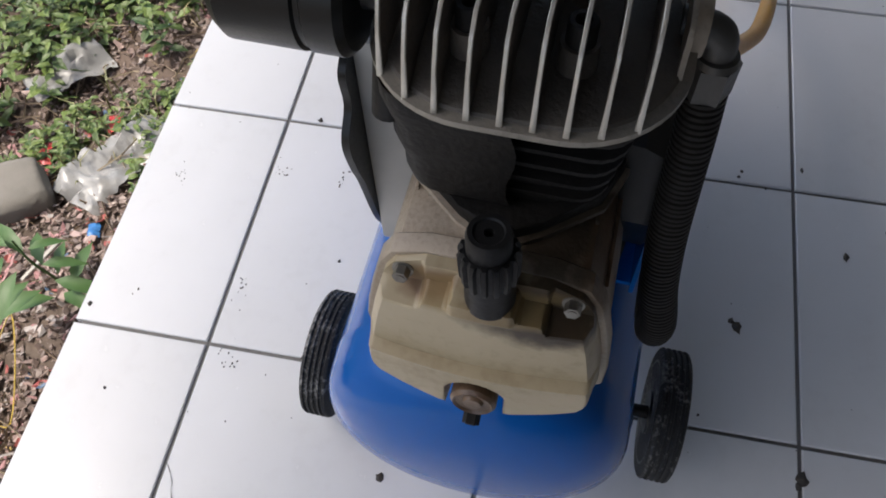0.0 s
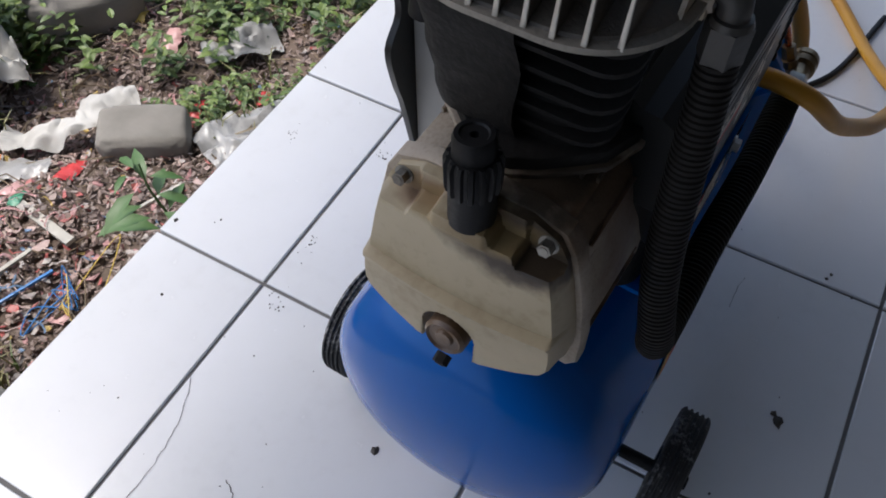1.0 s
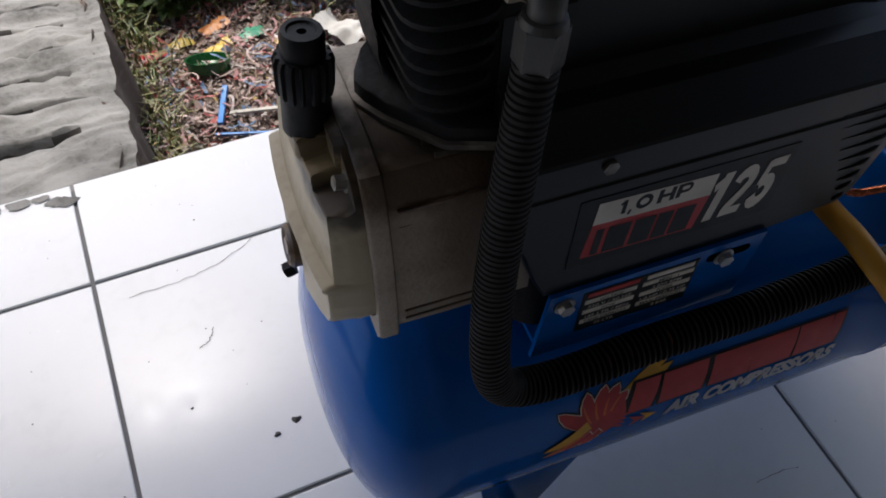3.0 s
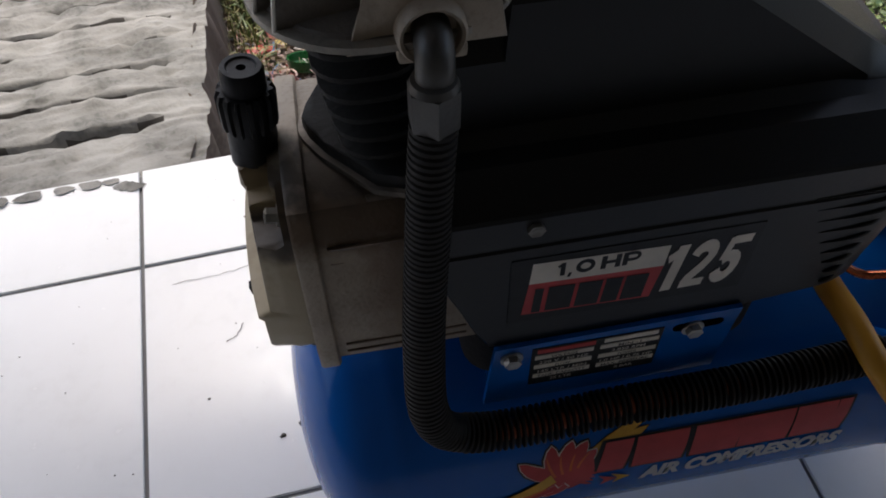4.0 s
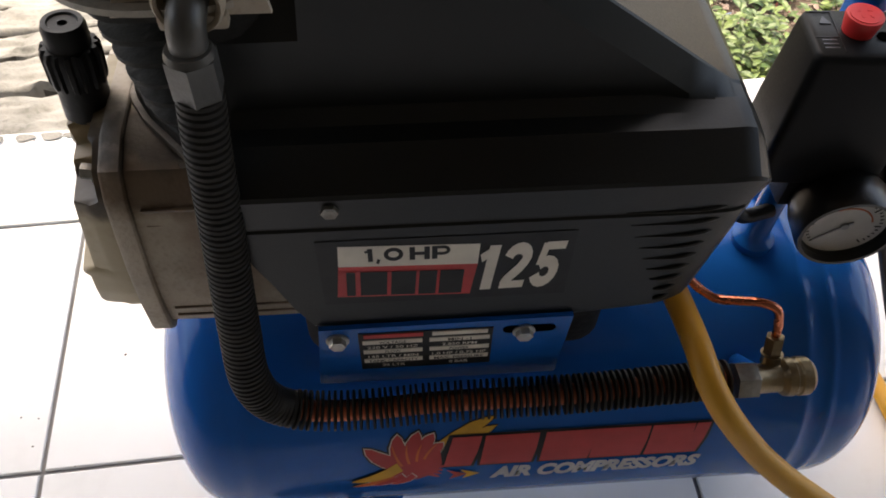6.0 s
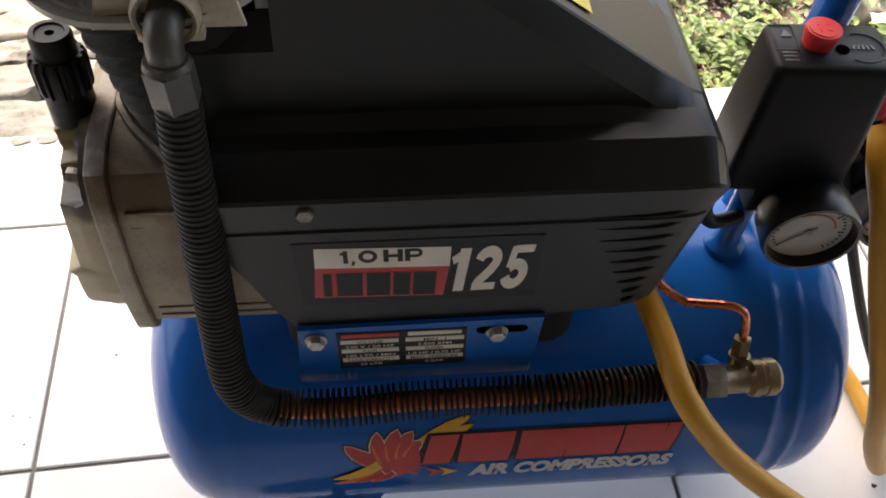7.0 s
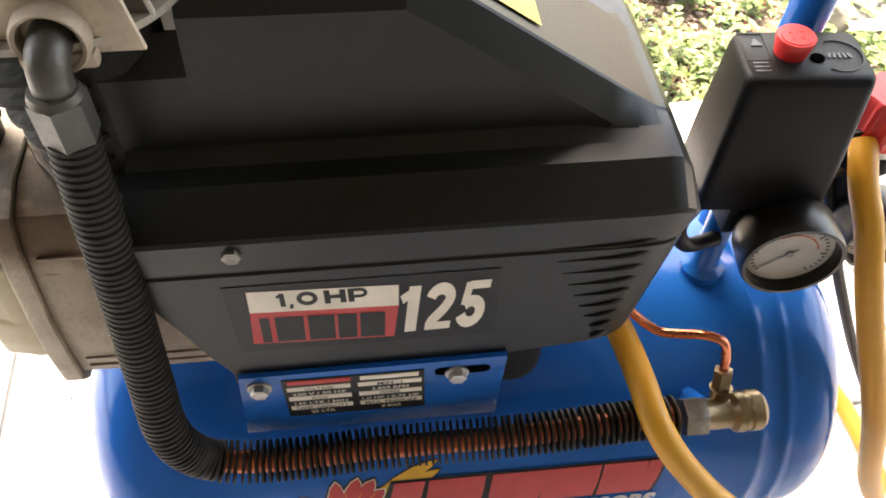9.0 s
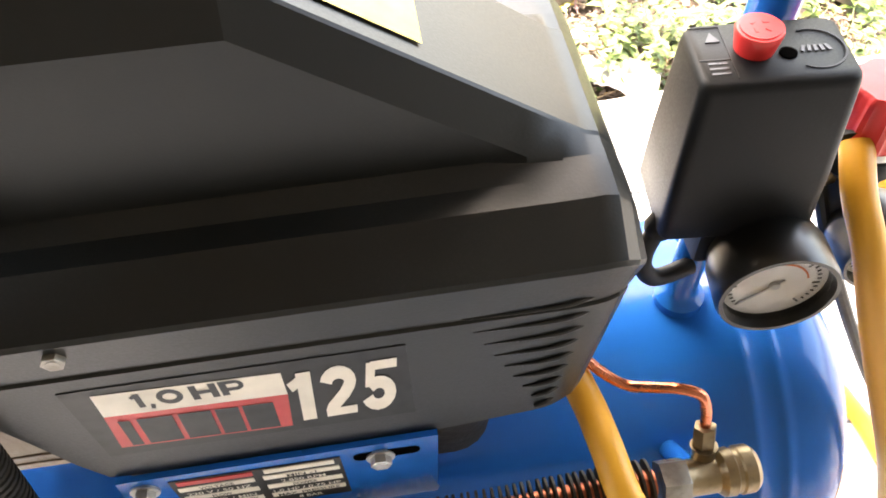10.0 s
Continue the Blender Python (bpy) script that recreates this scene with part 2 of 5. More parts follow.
# ---------------------------------------------------------------- mesh helpers
def finish(bm, name, mat, smooth=35):
    bmesh.ops.remove_doubles(bm, verts=bm.verts, dist=1e-6)
    bmesh.ops.recalc_face_normals(bm, faces=bm.faces)
    me = bpy.data.meshes.new(name)
    bm.to_mesh(me)
    bm.free()
    if smooth:
        me.shade_smooth()
        me.set_sharp_from_angle(angle=radians(smooth))
    me.materials.append(M[mat] if isinstance(mat, str) else mat)
    return me


def part(name, bm, mat, parent, label="", smooth=35):
    ob = new(name, finish(bm, name, mat, smooth))
    ob.parent = parent
    return tagged(ob, label)


def thing(name, bm, mat, label, category, group="", kind="", smooth=35):
    return tagged(new(name, finish(bm, name, mat, smooth)), label, category, group, kind)


def empty(name, m, label, category, group=""):
    ob = new(name)
    ob.empty_display_size = 0.05
    ob.matrix_basis = m
    return tagged(ob, label, category, group)


def box(bm, x0, x1, y0, y1, z0, z1, bevel=0.0, m=None, seg=2):
    r = bmesh.ops.create_cube(bm, size=1)
    vs = r["verts"]
    for v in vs:
        v.co = Vector(((x0 + x1) / 2 + v.co.x * (x1 - x0), (y0 + y1) / 2 + v.co.y * (y1 - y0), (z0 + z1) / 2 + v.co.z * (z1 - z0)))
        if m:
            v.co = m @ v.co
    if bevel:
        edges = list({e for v in vs for e in v.link_edges})
        bmesh.ops.bevel(bm, geom=edges, offset=bevel, segments=seg, profile=0.6, affect="EDGES")
    return bm


def loft(bm, rings, cap=True, closed=True):
    rows = [[bm.verts.new(p) for p in ring] for ring in rings]
    n = len(rows[0])
    for a, b in zip(rows, rows[1:]):
        for i in range(n if closed else n - 1):
            j = (i + 1) % n
            bm.faces.new((a[i], a[j], b[j], b[i]))
    if cap and closed:
        bm.faces.new(rows[0])
        bm.faces.new(rows[-1])
    return bm


def lathe(bm, profile, m=None, seg=32, wobble=None):
    """Turns (radius, height) pairs round z, then places them by m."""
    rings = []
    for r, h in profile:
        ring = []
        for i in range(seg):
            a = 2 * math.pi * i / seg
            rr = max(r, 1e-5) * (wobble(a, h) if wobble else 1)
            p = Vector((rr * math.cos(a), rr * math.sin(a), h))
            ring.append(m @ p if m else p)
        rings.append(ring)
    return loft(bm, rings)


def prism(bm, outline, m, depth, bevel=0.0):
    """An outline in x, y pushed along z by depth, placed by m."""
    top = [bm.verts.new(m @ Vector((x, y, depth))) for x, y in outline]
    bot = [bm.verts.new(m @ Vector((x, y, 0))) for x, y in outline]
    f = bm.faces.new(top)
    bm.faces.new(bot[::-1])
    for i in range(len(top)):
        j = (i + 1) % len(top)
        bm.faces.new((top[j], top[i], bot[i], bot[j]))
    if bevel:
        bmesh.ops.bevel(bm, geom=list(f.edges), offset=bevel, segments=2, profile=0.6, affect="EDGES")
    return bm


def spline(points, per=8):
    """A smooth line through the points."""
    pts = [Vector(p) for p in points]
    pts = [2 * pts[0] - pts[1], *pts, 2 * pts[-1] - pts[-2]]
    out = []
    for a, b, c, d in zip(pts, pts[1:], pts[2:], pts[3:]):
        for k in range(per):
            t = k / per
            out.append(0.5 * (2 * b + (c - a) * t + (2 * a - 5 * b + 4 * c - d) * t * t + (3 * b - a - 3 * c + d) * t**3))
    return out + [pts[-2]]


def frames(line):
    """Position, and a frame that does not twist, along a line."""
    out, side = [], None
    for i, p in enumerate(line):
        d = (line[min(i + 1, len(line) - 1)] - line[max(i - 1, 0)]).normalized()
        if side is None:
            side = d.orthogonal().normalized()
        side = (side - d * side.dot(d)).normalized()
        out.append((p, d, side, d.cross(side)))
    return out


def tube(bm, line, r, seg=14, cap=True):
    rings = []
    fr = frames(line)
    for i, (p, d, s, t) in enumerate(fr):
        rr = r(i / (len(fr) - 1)) if callable(r) else r
        rings.append([p + rr * (math.cos(2 * math.pi * k / seg) * s + math.sin(2 * math.pi * k / seg) * t) for k in range(seg)])
    return loft(bm, rings, cap)


def aim(p, d, up=(0, 0, 1)):
    """A frame at p with its z along d."""
    z = Vector(d).normalized()
    x = Vector(up).cross(z)
    x = x.normalized() if x.length > 1e-4 else z.orthogonal().normalized()
    y = z.cross(x)
    return Matrix(((x.x, y.x, z.x, p[0]), (x.y, y.y, z.y, p[1]), (x.z, y.z, z.z, p[2]), (0, 0, 0, 1)))


def hexagon(r):
    return [(r * math.cos(math.radians(60 * k)), r * math.sin(math.radians(60 * k))) for k in range(6)]


def bolt(name, p, d, r, h, parent, mat="steel", label="hexagon head bolt", washer=True):
    bm = bmesh.new()
    m = aim(p, d)
    if washer:
        lathe(bm, [(0, 0), (r * 1.35, 0), (r * 1.35, h * 0.22), (0, h * 0.22)], m, 18)
    prism(bm, hexagon(r), m @ Matrix.Translation((0, 0, h * 0.2)), h * 0.8, r * 0.1)
    lathe(bm, [(0, h * 0.98), (r * 0.62, h * 0.98), (r * 0.6, h * 1.06), (0, h * 1.06)], m, 14)
    return part(name, bm, mat, parent, label)


def letters(body, m, size, mat, parent, name, width=None, shear=0.0, bold=0.0, wrap=None, height=0.0004, space=1.0, spread=0.0):
    """A line of writing from the built-in font, laid at m (x along the line, y up), fitted to a width."""
    cu = bpy.data.curves.new(name, "FONT")
    cu.body, cu.size, cu.shear, cu.offset, cu.resolution_u = body, size, shear, bold, 3
    cu.space_character = space
    tmp = bpy.data.objects.new(name, cu)
    scene.collection.objects.link(tmp)
    me = tmp.to_mesh()
    bm = bmesh.new()
    bm.from_mesh(me)
    tmp.to_mesh_clear()
    bpy.data.objects.remove(tmp)
    bpy.data.curves.remove(cu)
    if spread:
        first = bm.verts[:] + bm.edges[:] + bm.faces[:]
        for q in (-1, 1):
            more = bmesh.ops.duplicate(bm, geom=first)["geom"]
            for v in more:
                if isinstance(v, bmesh.types.BMVert):
                    v.co += Vector((q * spread, 0, q * 0.00004))
    xs = [v.co.x for v in bm.verts]
    lo, hi = min(xs), max(xs)
    k = width / (hi - lo) if width else 1
    for v in bm.verts:
        x, y = (v.co.x - lo) * k, v.co.y
        v.co = wrap(x, y) if wrap else m @ Vector((x, y, height + v.co.z))
    ob = new(name, finish(bm, name, mat, 0))
    ob.parent = parent
    return ob


# ---------------------------------------------------------------- porch floor
T, EDGE = 0.30, 0.147
GROUND = -0.43

bm = bmesh.new()
box(bm, -2.4, 3.0, -1.5, EDGE - 0.004, -0.45, -0.0035)
floor = thing("floor", bm, "grout", "porch floor slab under white glazed tiles with dark joints", "floor", kind="structure", smooth=0)

# ground outside
bm = bmesh.new()
N = 70
xs = [-40 + 38 * (i / 10) ** 0.5 if i < 10 else (-2 + 6.0 * (i - 10) / 50 if i < 60 else 4 + 40 * ((i - 59) / 11) ** 2) for i in range(N + 1)]
ys = [EDGE - 0.1 + 3.4 * j / 45 if j < 45 else EDGE + 3.3 + 45 * ((j - 44) / 12) ** 2 for j in range(57)]
ys = [-40.0, -18.0, -8.0, -4.0, -2.0, -0.8] + ys
rows = []
for x in xs:
    row = []
    for y in ys:
        z = GROUND + 0.05 * noise.noise((x * 2.2, y * 2.2, 0)) + 0.025 * noise.noise((x * 7, y * 7, 3)) + 0.05 * max(0, min(1, (y - 1.0)))
        row.append(bm.verts.new((x, y, z)))
    rows.append(row)
for a, b in zip(rows, rows[1:]):
    for j in range(len(ys) - 1):
        bm.faces.new((a[j], b[j], b[j + 1], a[j + 1]))
ground = thing("ground", bm, "soil", "bare brown soil strewn with litter below the porch", "ground", kind="structure")

# porch shell, all out of view: eave and house wall behind, placed to shape the daylight
bm = bmesh.new()
box(bm, -2.4, 3.0, -1.503, 1.25, 2.6, 2.72)
thing("ceiling", bm, "ceiling", "unseen plain porch ceiling, its eave placed to shape the skylight", "ceiling", kind="structure", smooth=0)
bm = bmesh.new()
box(bm, -2.4, 3.0, -1.503, -1.35, -0.45, 2.6)
thing("wall_back", bm, "plaster", "unseen plain house wall behind the porch, kept dark against fill light", "wall", kind="structure", smooth=0)
# added end panel, never in view: holds side light off the near faces
bm = bmesh.new()
box(bm, -1.72, -1.6, -1.35, -0.50, -0.0035, 2.6)
thing("wall_side", bm, "plaster", "unseen panel added to block light at the porch's near end", "wall", kind="structure", smooth=0)
# ---------------------------------------------------------------- the compressor
comp = empty("air_compressor", pose(0, -0.308, 0, 0, 0, -3.0), "blue portable air compressor with black motor cover on white tiles", "air compressor")
TZ, TR, TV = 0.1760, 0.1157, 0.0078

# tank: shell with two dished ends and weld seams
bm = bmesh.new()
prof = []
LE, RE, DISH, Q = -0.0775, 0.3285, 0.0566, 2 / 2.44
for k in range(15):
    a = math.pi / 2 * k / 14
    prof.append((TR * math.sin(a) ** Q if k else 0, LE - DISH * math.cos(a) ** Q if k < 14 else LE))
for s in (LE + 0.006, LE + 0.012, LE + 0.016):
    prof.append((TR + (0.0010 if s == LE + 0.012 else 0), s))
for k in range(1, 8):
    prof.append((TR, LE + 0.02 + (RE - LE - 0.04) * k / 8))
for s, w in ((RE - 0.027, 0), (RE - 0.0255, 0.0011), (RE - 0.022, 0.0011), (RE - 0.0205, 0), (RE - 0.010, 0), (RE - 0.0085, 0.0011), (RE - 0.005, 0.0011), (RE - 0.003, 0)):
    prof.append((TR + w, s))
for k in range(14, -1, -1):
    a = math.pi / 2 * k / 14
    prof.append((TR * math.sin(a) ** Q if k else 0, RE + DISH * math.cos(a) ** Q if k < 14 else RE))
lathe(bm, prof, aim((0, TV, TZ), (1, 0, 0)), 72)
tank = part("tank", bm, "tank", comp, "glossy blue enamelled steel air tank", 40)


def on_tank(u0, arc0, lift=0.0007):
    """Maps a flat drawing to the tank's camera side: x along the tank, y up round it, from an arc of arc0 metres above the tank's middle."""
    def place(x, y):
        a = (arc0 + y) / TR
        r = TR + lift
        return Vector((u0 + x, TV - r * math.cos(a), TZ + r * math.sin(a)))
    return place


def decal(name, outline, place, mat, parent, label=""):
    """A flat printed patch, cut into narrow strips so that it follows the tank."""
    bm = bmesh.new()
    vs = [bm.verts.new((x, y, 0)) for x, y in outline]
    bm.faces.new(vs)
    ylo, yhi = min(p[1] for p in outline), max(p[1] for p in outline)
    y = ylo + 0.004
    while y < yhi:
        bmesh.ops.bisect_plane(bm, geom=bm.verts[:] + bm.edges[:] + bm.faces[:], plane_co=(0, y, 0), plane_no=(0, 1, 0))
        y += 0.004
    for v in bm.verts:
        v.co = place(v.co.x, v.co.y)
    return part(name, bm, mat, parent, label, 0)


# tank decal: slanted red blocks for the maker's word, plume shapes, and the line of writing below
DU, DA = 0.0610, 0.0268
H = 0.0270
for x, w in ((0.0, 0.0215), (0.0245, 0.038), (0.0650, 0.036), (0.0990, 0.0385), (0.1370, 0.031), (0.1645, 0.0115)):
    lean = 0.0065 if x > 0.15 or x == 0.0 else 0.004
    o = [(x, 0.0), (x + w - 0.003, 0.0), (x + w - 0.002 + lean * 0.5, H * 0.5), (x + w - 0.002 + lean, H), (x + lean, H), (x + lean * 0.4, H * 0.45)]
    g = [(x - 0.0016, -0.0016), (x + w - 0.0010, -0.0016), (x + w + 0.0004 + lean * 0.5, H * 0.5), (x + w + 0.0004 + lean, H + 0.0018), (x + lean - 0.0022, H + 0.0018), (x - 0.0018, H * 0.45)]
    decal("letter_shadow", g, on_tank(DU, DA, 0.0010), "black_ink", tank)
    decal("letter_block", o, on_tank(DU, DA, 0.0015), "red_ink", tank, "red printed block of the maker's mark")


def swell(o, k):
    """The outline pushed out by k on all sides."""
    cx, cy = sum(p[0] for p in o) / len(o), sum(p[1] for p in o) / len(o)
    out = []
    for x, y in o:
        d = math.hypot(x - cx, y - cy)
        out.append((x + (x - cx) / d * k, y + (y - cy) / d * k))
    return out


def blade(base, tip, w, bend=0.0):
    """A curved pointed plume from base to tip."""
    (x0, y0), (x1, y1) = base, tip
    dx, dy = x1 - x0, y1 - y0
    ln = math.hypot(dx, dy)
    nx_, ny_ = -dy / ln, dx / ln
    left, right = [], []
    for q in (0.0, 0.3, 0.6, 0.85):
        c, h = bend * math.sin(math.pi * q), w * (1 - 0.75 * q * q)
        left.append((x0 + dx * q + nx_ * (c + h), y0 + dy * q + ny_ * (c + h)))
        right.append((x0 + dx * q + nx_ * (c - h), y0 + dy * q + ny_ * (c - h)))
    return right + [(x1, y1)] + left[::-1]


def plume(name, o, lift, mat, label, rim=True):
    if rim:
        decal(name + "_shadow", swell(o, 0.0024), on_tank(DU, DA, 0.0003 + lift * 0.15), "black_ink", tank)
        decal(name + "_edge", swell(o, 0.0009), on_tank(DU, DA, lift - 0.00012), "white_ink" if mat != "yellow_ink" else "yellow_ink", tank)
    decal(name, o, on_tank(DU, DA, lift), mat, tank, label)


# yellow plumes behind the word, red ones beside it, a red mass below them, then the yellow wedge
for k, (bx, by, tx, ty) in enumerate(((0.000, 0.019, 0.034, 0.041), (0.002, 0.013, 0.035, 0.034), (0.004, 0.008, 0.033, 0.025), (0.008, 0.006, 0.027, 0.016))):
    plume("plume_tip", blade((bx, by), (tx, ty), 0.0050, 0.0015), 0.0006 + 0.00006 * k, "yellow_ink", "yellow printed plume tip")
for k, (bx, by, tx, ty) in enumerate(((-0.030, 0.004, -0.052, 0.021), (-0.026, 0.006, -0.030, 0.0315), (-0.020, 0.008, -0.016, 0.033), (-0.016, 0.008, -0.006, 0.031), (-0.012, 0.006, 0.000, 0.023))):
    plume("plume", blade((bx, by), (tx, ty), 0.0068, 0.0020), 0.0007 + 0.00006 * k, "red_ink", "red printed plume")
plume("plume_mass", [(-0.038, 0.006), (-0.030, 0.016), (-0.016, 0.022), (-0.002, 0.018), (-0.001, 0.004), (-0.004, -0.006), (-0.016, -0.013), (-0.030, -0.014), (-0.040, -0.006)], 0.00115, "red_ink", "red printed patch", False)
for k in range(4):
    plume("plume_streak", blade((-0.028 + 0.005 * k, 0.003 + 0.0020 * k), (-0.034 + 0.0100 * k, 0.024 - 0.0005 * k), 0.0010, 0.001), 0.00125, "orange_ink", "orange streak in the red print", False)
for k in range(4):
    plume("plume", blade((-0.016 + 0.003 * k, -0.004 + 0.002 * k), (-0.002 + 0.0010 * k, -0.0125 + 0.0042 * k), 0.0022), 0.00125 + 0.00005 * k, "red_ink", "red printed plume", False)
for k in range(3):
    plume("plume", blade((-0.034 + 0.007 * k, -0.008), (-0.062 + 0.013 * k, -0.0195 + 0.0005 * k), 0.0030, 0.002), 0.00125 + 0.00006 * k, "red_ink" if k else "orange_ink", "red printed plume")
plume("plume_tip", blade((-0.030, 0.002), (-0.062, -0.0125), 0.0046, 0.003), 0.0015, "yellow_ink", "yellow printed plume tip")
for k in range(2):
    o = [(0.004 + 0.009 * k, -0.0165), (0.016 + 0.009 * k, -0.0105), (0.002 + 0.009 * k, -0.0045), (0.007 + 0.009 * k, -0.0105)]
    decal("chevron", o, on_tank(DU, DA, 0.0012), "yellow_ink" if k else "red_ink", tank)
letters("AIR COMPRESSORS", None, 0.0185, "silver_ink", tank, "writing", width=0.147, shear=0.25, bold=0.0011, wrap=on_tank(0.0930, 0.0086, 0.0009))

# wheels on an axle, and the rear foot
WU, WR = -0.018, 0.060


def wheel(v, u):
    w = part("wheel", lathe(bmesh.new(), [(0.006, -0.017), (0.02, -0.018), (0.022, -0.012), (0.042, -0.011), (0.046, -0.016), (0.048, -0.016), (0.048, 0.016), (0.046, 0.016), (0.042, 0.011), (0.022, 0.012), (0.02, 0.018), (0.006, 0.017)], aim((u, v, WR), (0, 1, 0)) @ Matrix.Diagonal((1, 1, 0.8, 1)), 32), "black_plastic", comp, "black plastic wheel hub")
    prof = [(0.0475, -0.0155), (0.056, -0.0165), (WR - 0.001, -0.0145)]
    for g in (-0.0095, -0.003, 0.003, 0.0095):
        prof += [(WR, g - 0.0022), (WR - 0.0022, g - 0.0012), (WR - 0.0022, g + 0.0012), (WR, g + 0.0022)]
    prof += [(WR - 0.001, 0.0145), (0.056, 0.0165), (0.0475, 0.0155)]
    part("tyre", lathe(bmesh.new(), prof, aim((u, v, WR), (0, 1, 0)) @ Matrix.Diagonal((1, 1, 0.8, 1)), 48), "rubber", w, "worn ribbed black rubber tyre")
    return w


wheel(0.160, WU)
wheel(-0.150, -0.006)
part("axle", tube(bmesh.new(), [Vector((-0.006, -0.168, WR)), Vector((WU, 0.180, WR))], 0.006, 12), "black_iron", comp, "dark steel wheel axle")
for s in (-1, 1):
    bm = bmesh.new()
    a = Matrix(((1, 0, 0, 0), (0, 0, -s, s * 0.1045), (0, 1, 0, 0), (0, 0, 0, 1)))
    prism(bm, [(WU - 0.012, 0.046), (WU + 0.014, 0.044), (WU + 0.052, 0.150), (WU - 0.026, 0.150)], a, 0.003, 0.0006)
    part("wheel_bracket", bm, "tank", comp, "blue steel wheel bracket")
bm = bmesh.new()
box(bm, 0.29, 0.325, -0.04, 0.056, 0.02, 0.085, 0.004)
foot = part("rear_foot", bm, "tank", comp, "blue steel rear stand")
for s in (-1, 1):
    part("rubber_foot", lathe(bmesh.new(), [(0, 0), (0.02, 0), (0.018, 0.022), (0, 0.022)], pose(0.307, 0.008 + s * 0.03, 0), 20), "rubber_clean", foot, "black rubber foot")

# saddle plate on the tank, folded up at the side, with its slot and bolts
bm = bmesh.new()
box(bm, -0.008, 0.130, -0.082, 0.082, 0.289, 0.293, 0.0)
saddle = part("saddle_plate", bm, "tank", comp, "blue folded steel motor bracket")
for s in (-1, 1):
    bm = bmesh.new()
    o = [(-0.013, 0.288), (0.129, 0.288), (0.132, 0.351), (-0.008, 0.349)]
    m = Matrix(((1, 0, 0, 0), (0, 0, -1, s * 0.0815 + (0.0015 if s < 0 else 0.0015)), (0, 1, 0, 0), (0, 0, 0, 1)))
    prism(bm, o, m, 0.003, 0.0)
    part("bracket_cheek", bm, "tank", saddle, "blue bracket side plate")
bm = bmesh.new()
slot = [(0.097 + 0.0035 * math.cos(radians(a)), 0.3405 + 0.0035 * math.sin(radians(a))) for a in range(90, 271, 30)] + [(0.120 + 0.0035 * math.cos(radians(a)), 0.3405 + 0.0035 * math.sin(radians(a))) for a in range(-90, 91, 30)]
SIDE = Matrix(((1, 0, 0, 0), (0, 0, -1, -0.083), (0, 1, 0, 0), (0, 0, 0, 1)))
prism(bm, slot, SIDE, 0.0004)
part("slot", bm, "hole_shade", saddle, "adjusting slot, its shade painted as a flat black shape")
bolt("bolt", (0.0015, -0.083, 0.3385), (0, -1, 0), 0.0048, 0.005, saddle)
bolt("bolt", (0.1055, -0.083, 0.3385), (0, -1, 0), 0.0048, 0.005, saddle)


def plate(bm, u0, u1, z0, z1, v, t=0.0004):
    return box(bm, u0, u1, v - t, v, z0, z1)


rating = part("rating_label", plate(bmesh.new(), 0.013, 0.088, 0.3045, 0.3445, -0.0831), "black_ink", saddle, "black rating label with white rows", 0)


def side_text(body, u, z, size, mat, parent, width, v, shear=0.0, bold=0.0, name="writing", space=1.0, spread=0.0):
    return letters(body, Matrix(((1, 0, 0, u), (0, 0, -1, v), (0, 1, 0, z), (0, 0, 0, 1))), size, mat, parent, name, width, shear, bold, space=space, spread=spread)


V1 = -0.0836
part("maker_bar", plate(bmesh.new(), 0.016, 0.049, 0.3395, 0.3432, V1 + 0.0001), "red_ink", rating, "red bar", 0)
part("model_bar", plate(bmesh.new(), 0.054, 0.085, 0.3395, 0.3432, V1 + 0.0001), "white_ink", rating, "white bar", 0)
for col, (u0, u1, rows_) in enumerate(((0.015, 0.0485, ("VOLTAGE", "220 V / 50 HZ", "FLOW", "145 LTR / MIN", "TANK CAPACITY", "25 LTR")), (0.0525, 0.0865, ("MIN -1", "2.850 RPM", "POWER", "1,0 HP / 0,75 HP", "MAX. PRESSURE", "8 BAR")))):
    for k, row in enumerate(rows_):
        z = 0.3335 - 0.0051 * k
        if k % 2 == 0:
            part("row_band", plate(bmesh.new(), u0, u1, z - 0.0006, z + 0.0034, V1 + 0.0001), "white_ink", rating, "white band", 0)
        w = min(len(row) * 0.0022, u1 - u0 - 0.003)
        side_text(row, (u0 + u1) / 2 - w / 2, z, 0.0040, "black_ink" if k % 2 == 0 else "white_ink", rating, w, V1 - 0.0001, bold=0.00005)

# crankcase with its finned body, flange, lid and oil cap
def crank_outline(k=1.0, drop=0.0):
    pts = [(-0.062, 0.331 + drop), (-0.067, 0.338), (-0.0668, 0.360), (-0.064, 0.387), (-0.0595, 0.410), (-0.0545, 0.431), (-0.0475, 0.444), (-0.03, 0.4505), (0.0, 0.4515),
           (0.03, 0.4505), (0.0475, 0.444), (0.0545, 0.431), (0.0595, 0.410), (0.064, 0.387), (0.0668, 0.366), (0.066, 0.352), (0.054, 0.341), (0.03, 0.332 + drop), (0.0, 0.331 + drop), (-0.03, 0.331 + drop)]
    return [(v * k, 0.40 + (z - 0.40) * k) for v, z in pts]


crank = part("crankcase", loft(bmesh.new(), [[(u, v, z) for v, z in crank_outline(k)] for u, k in ((-0.0905, 0.965), (-0.06, 0.97), (-0.02, 0.97), (0.03, 0.97))]), "alu", comp, "dusty cast aluminium crankcase")
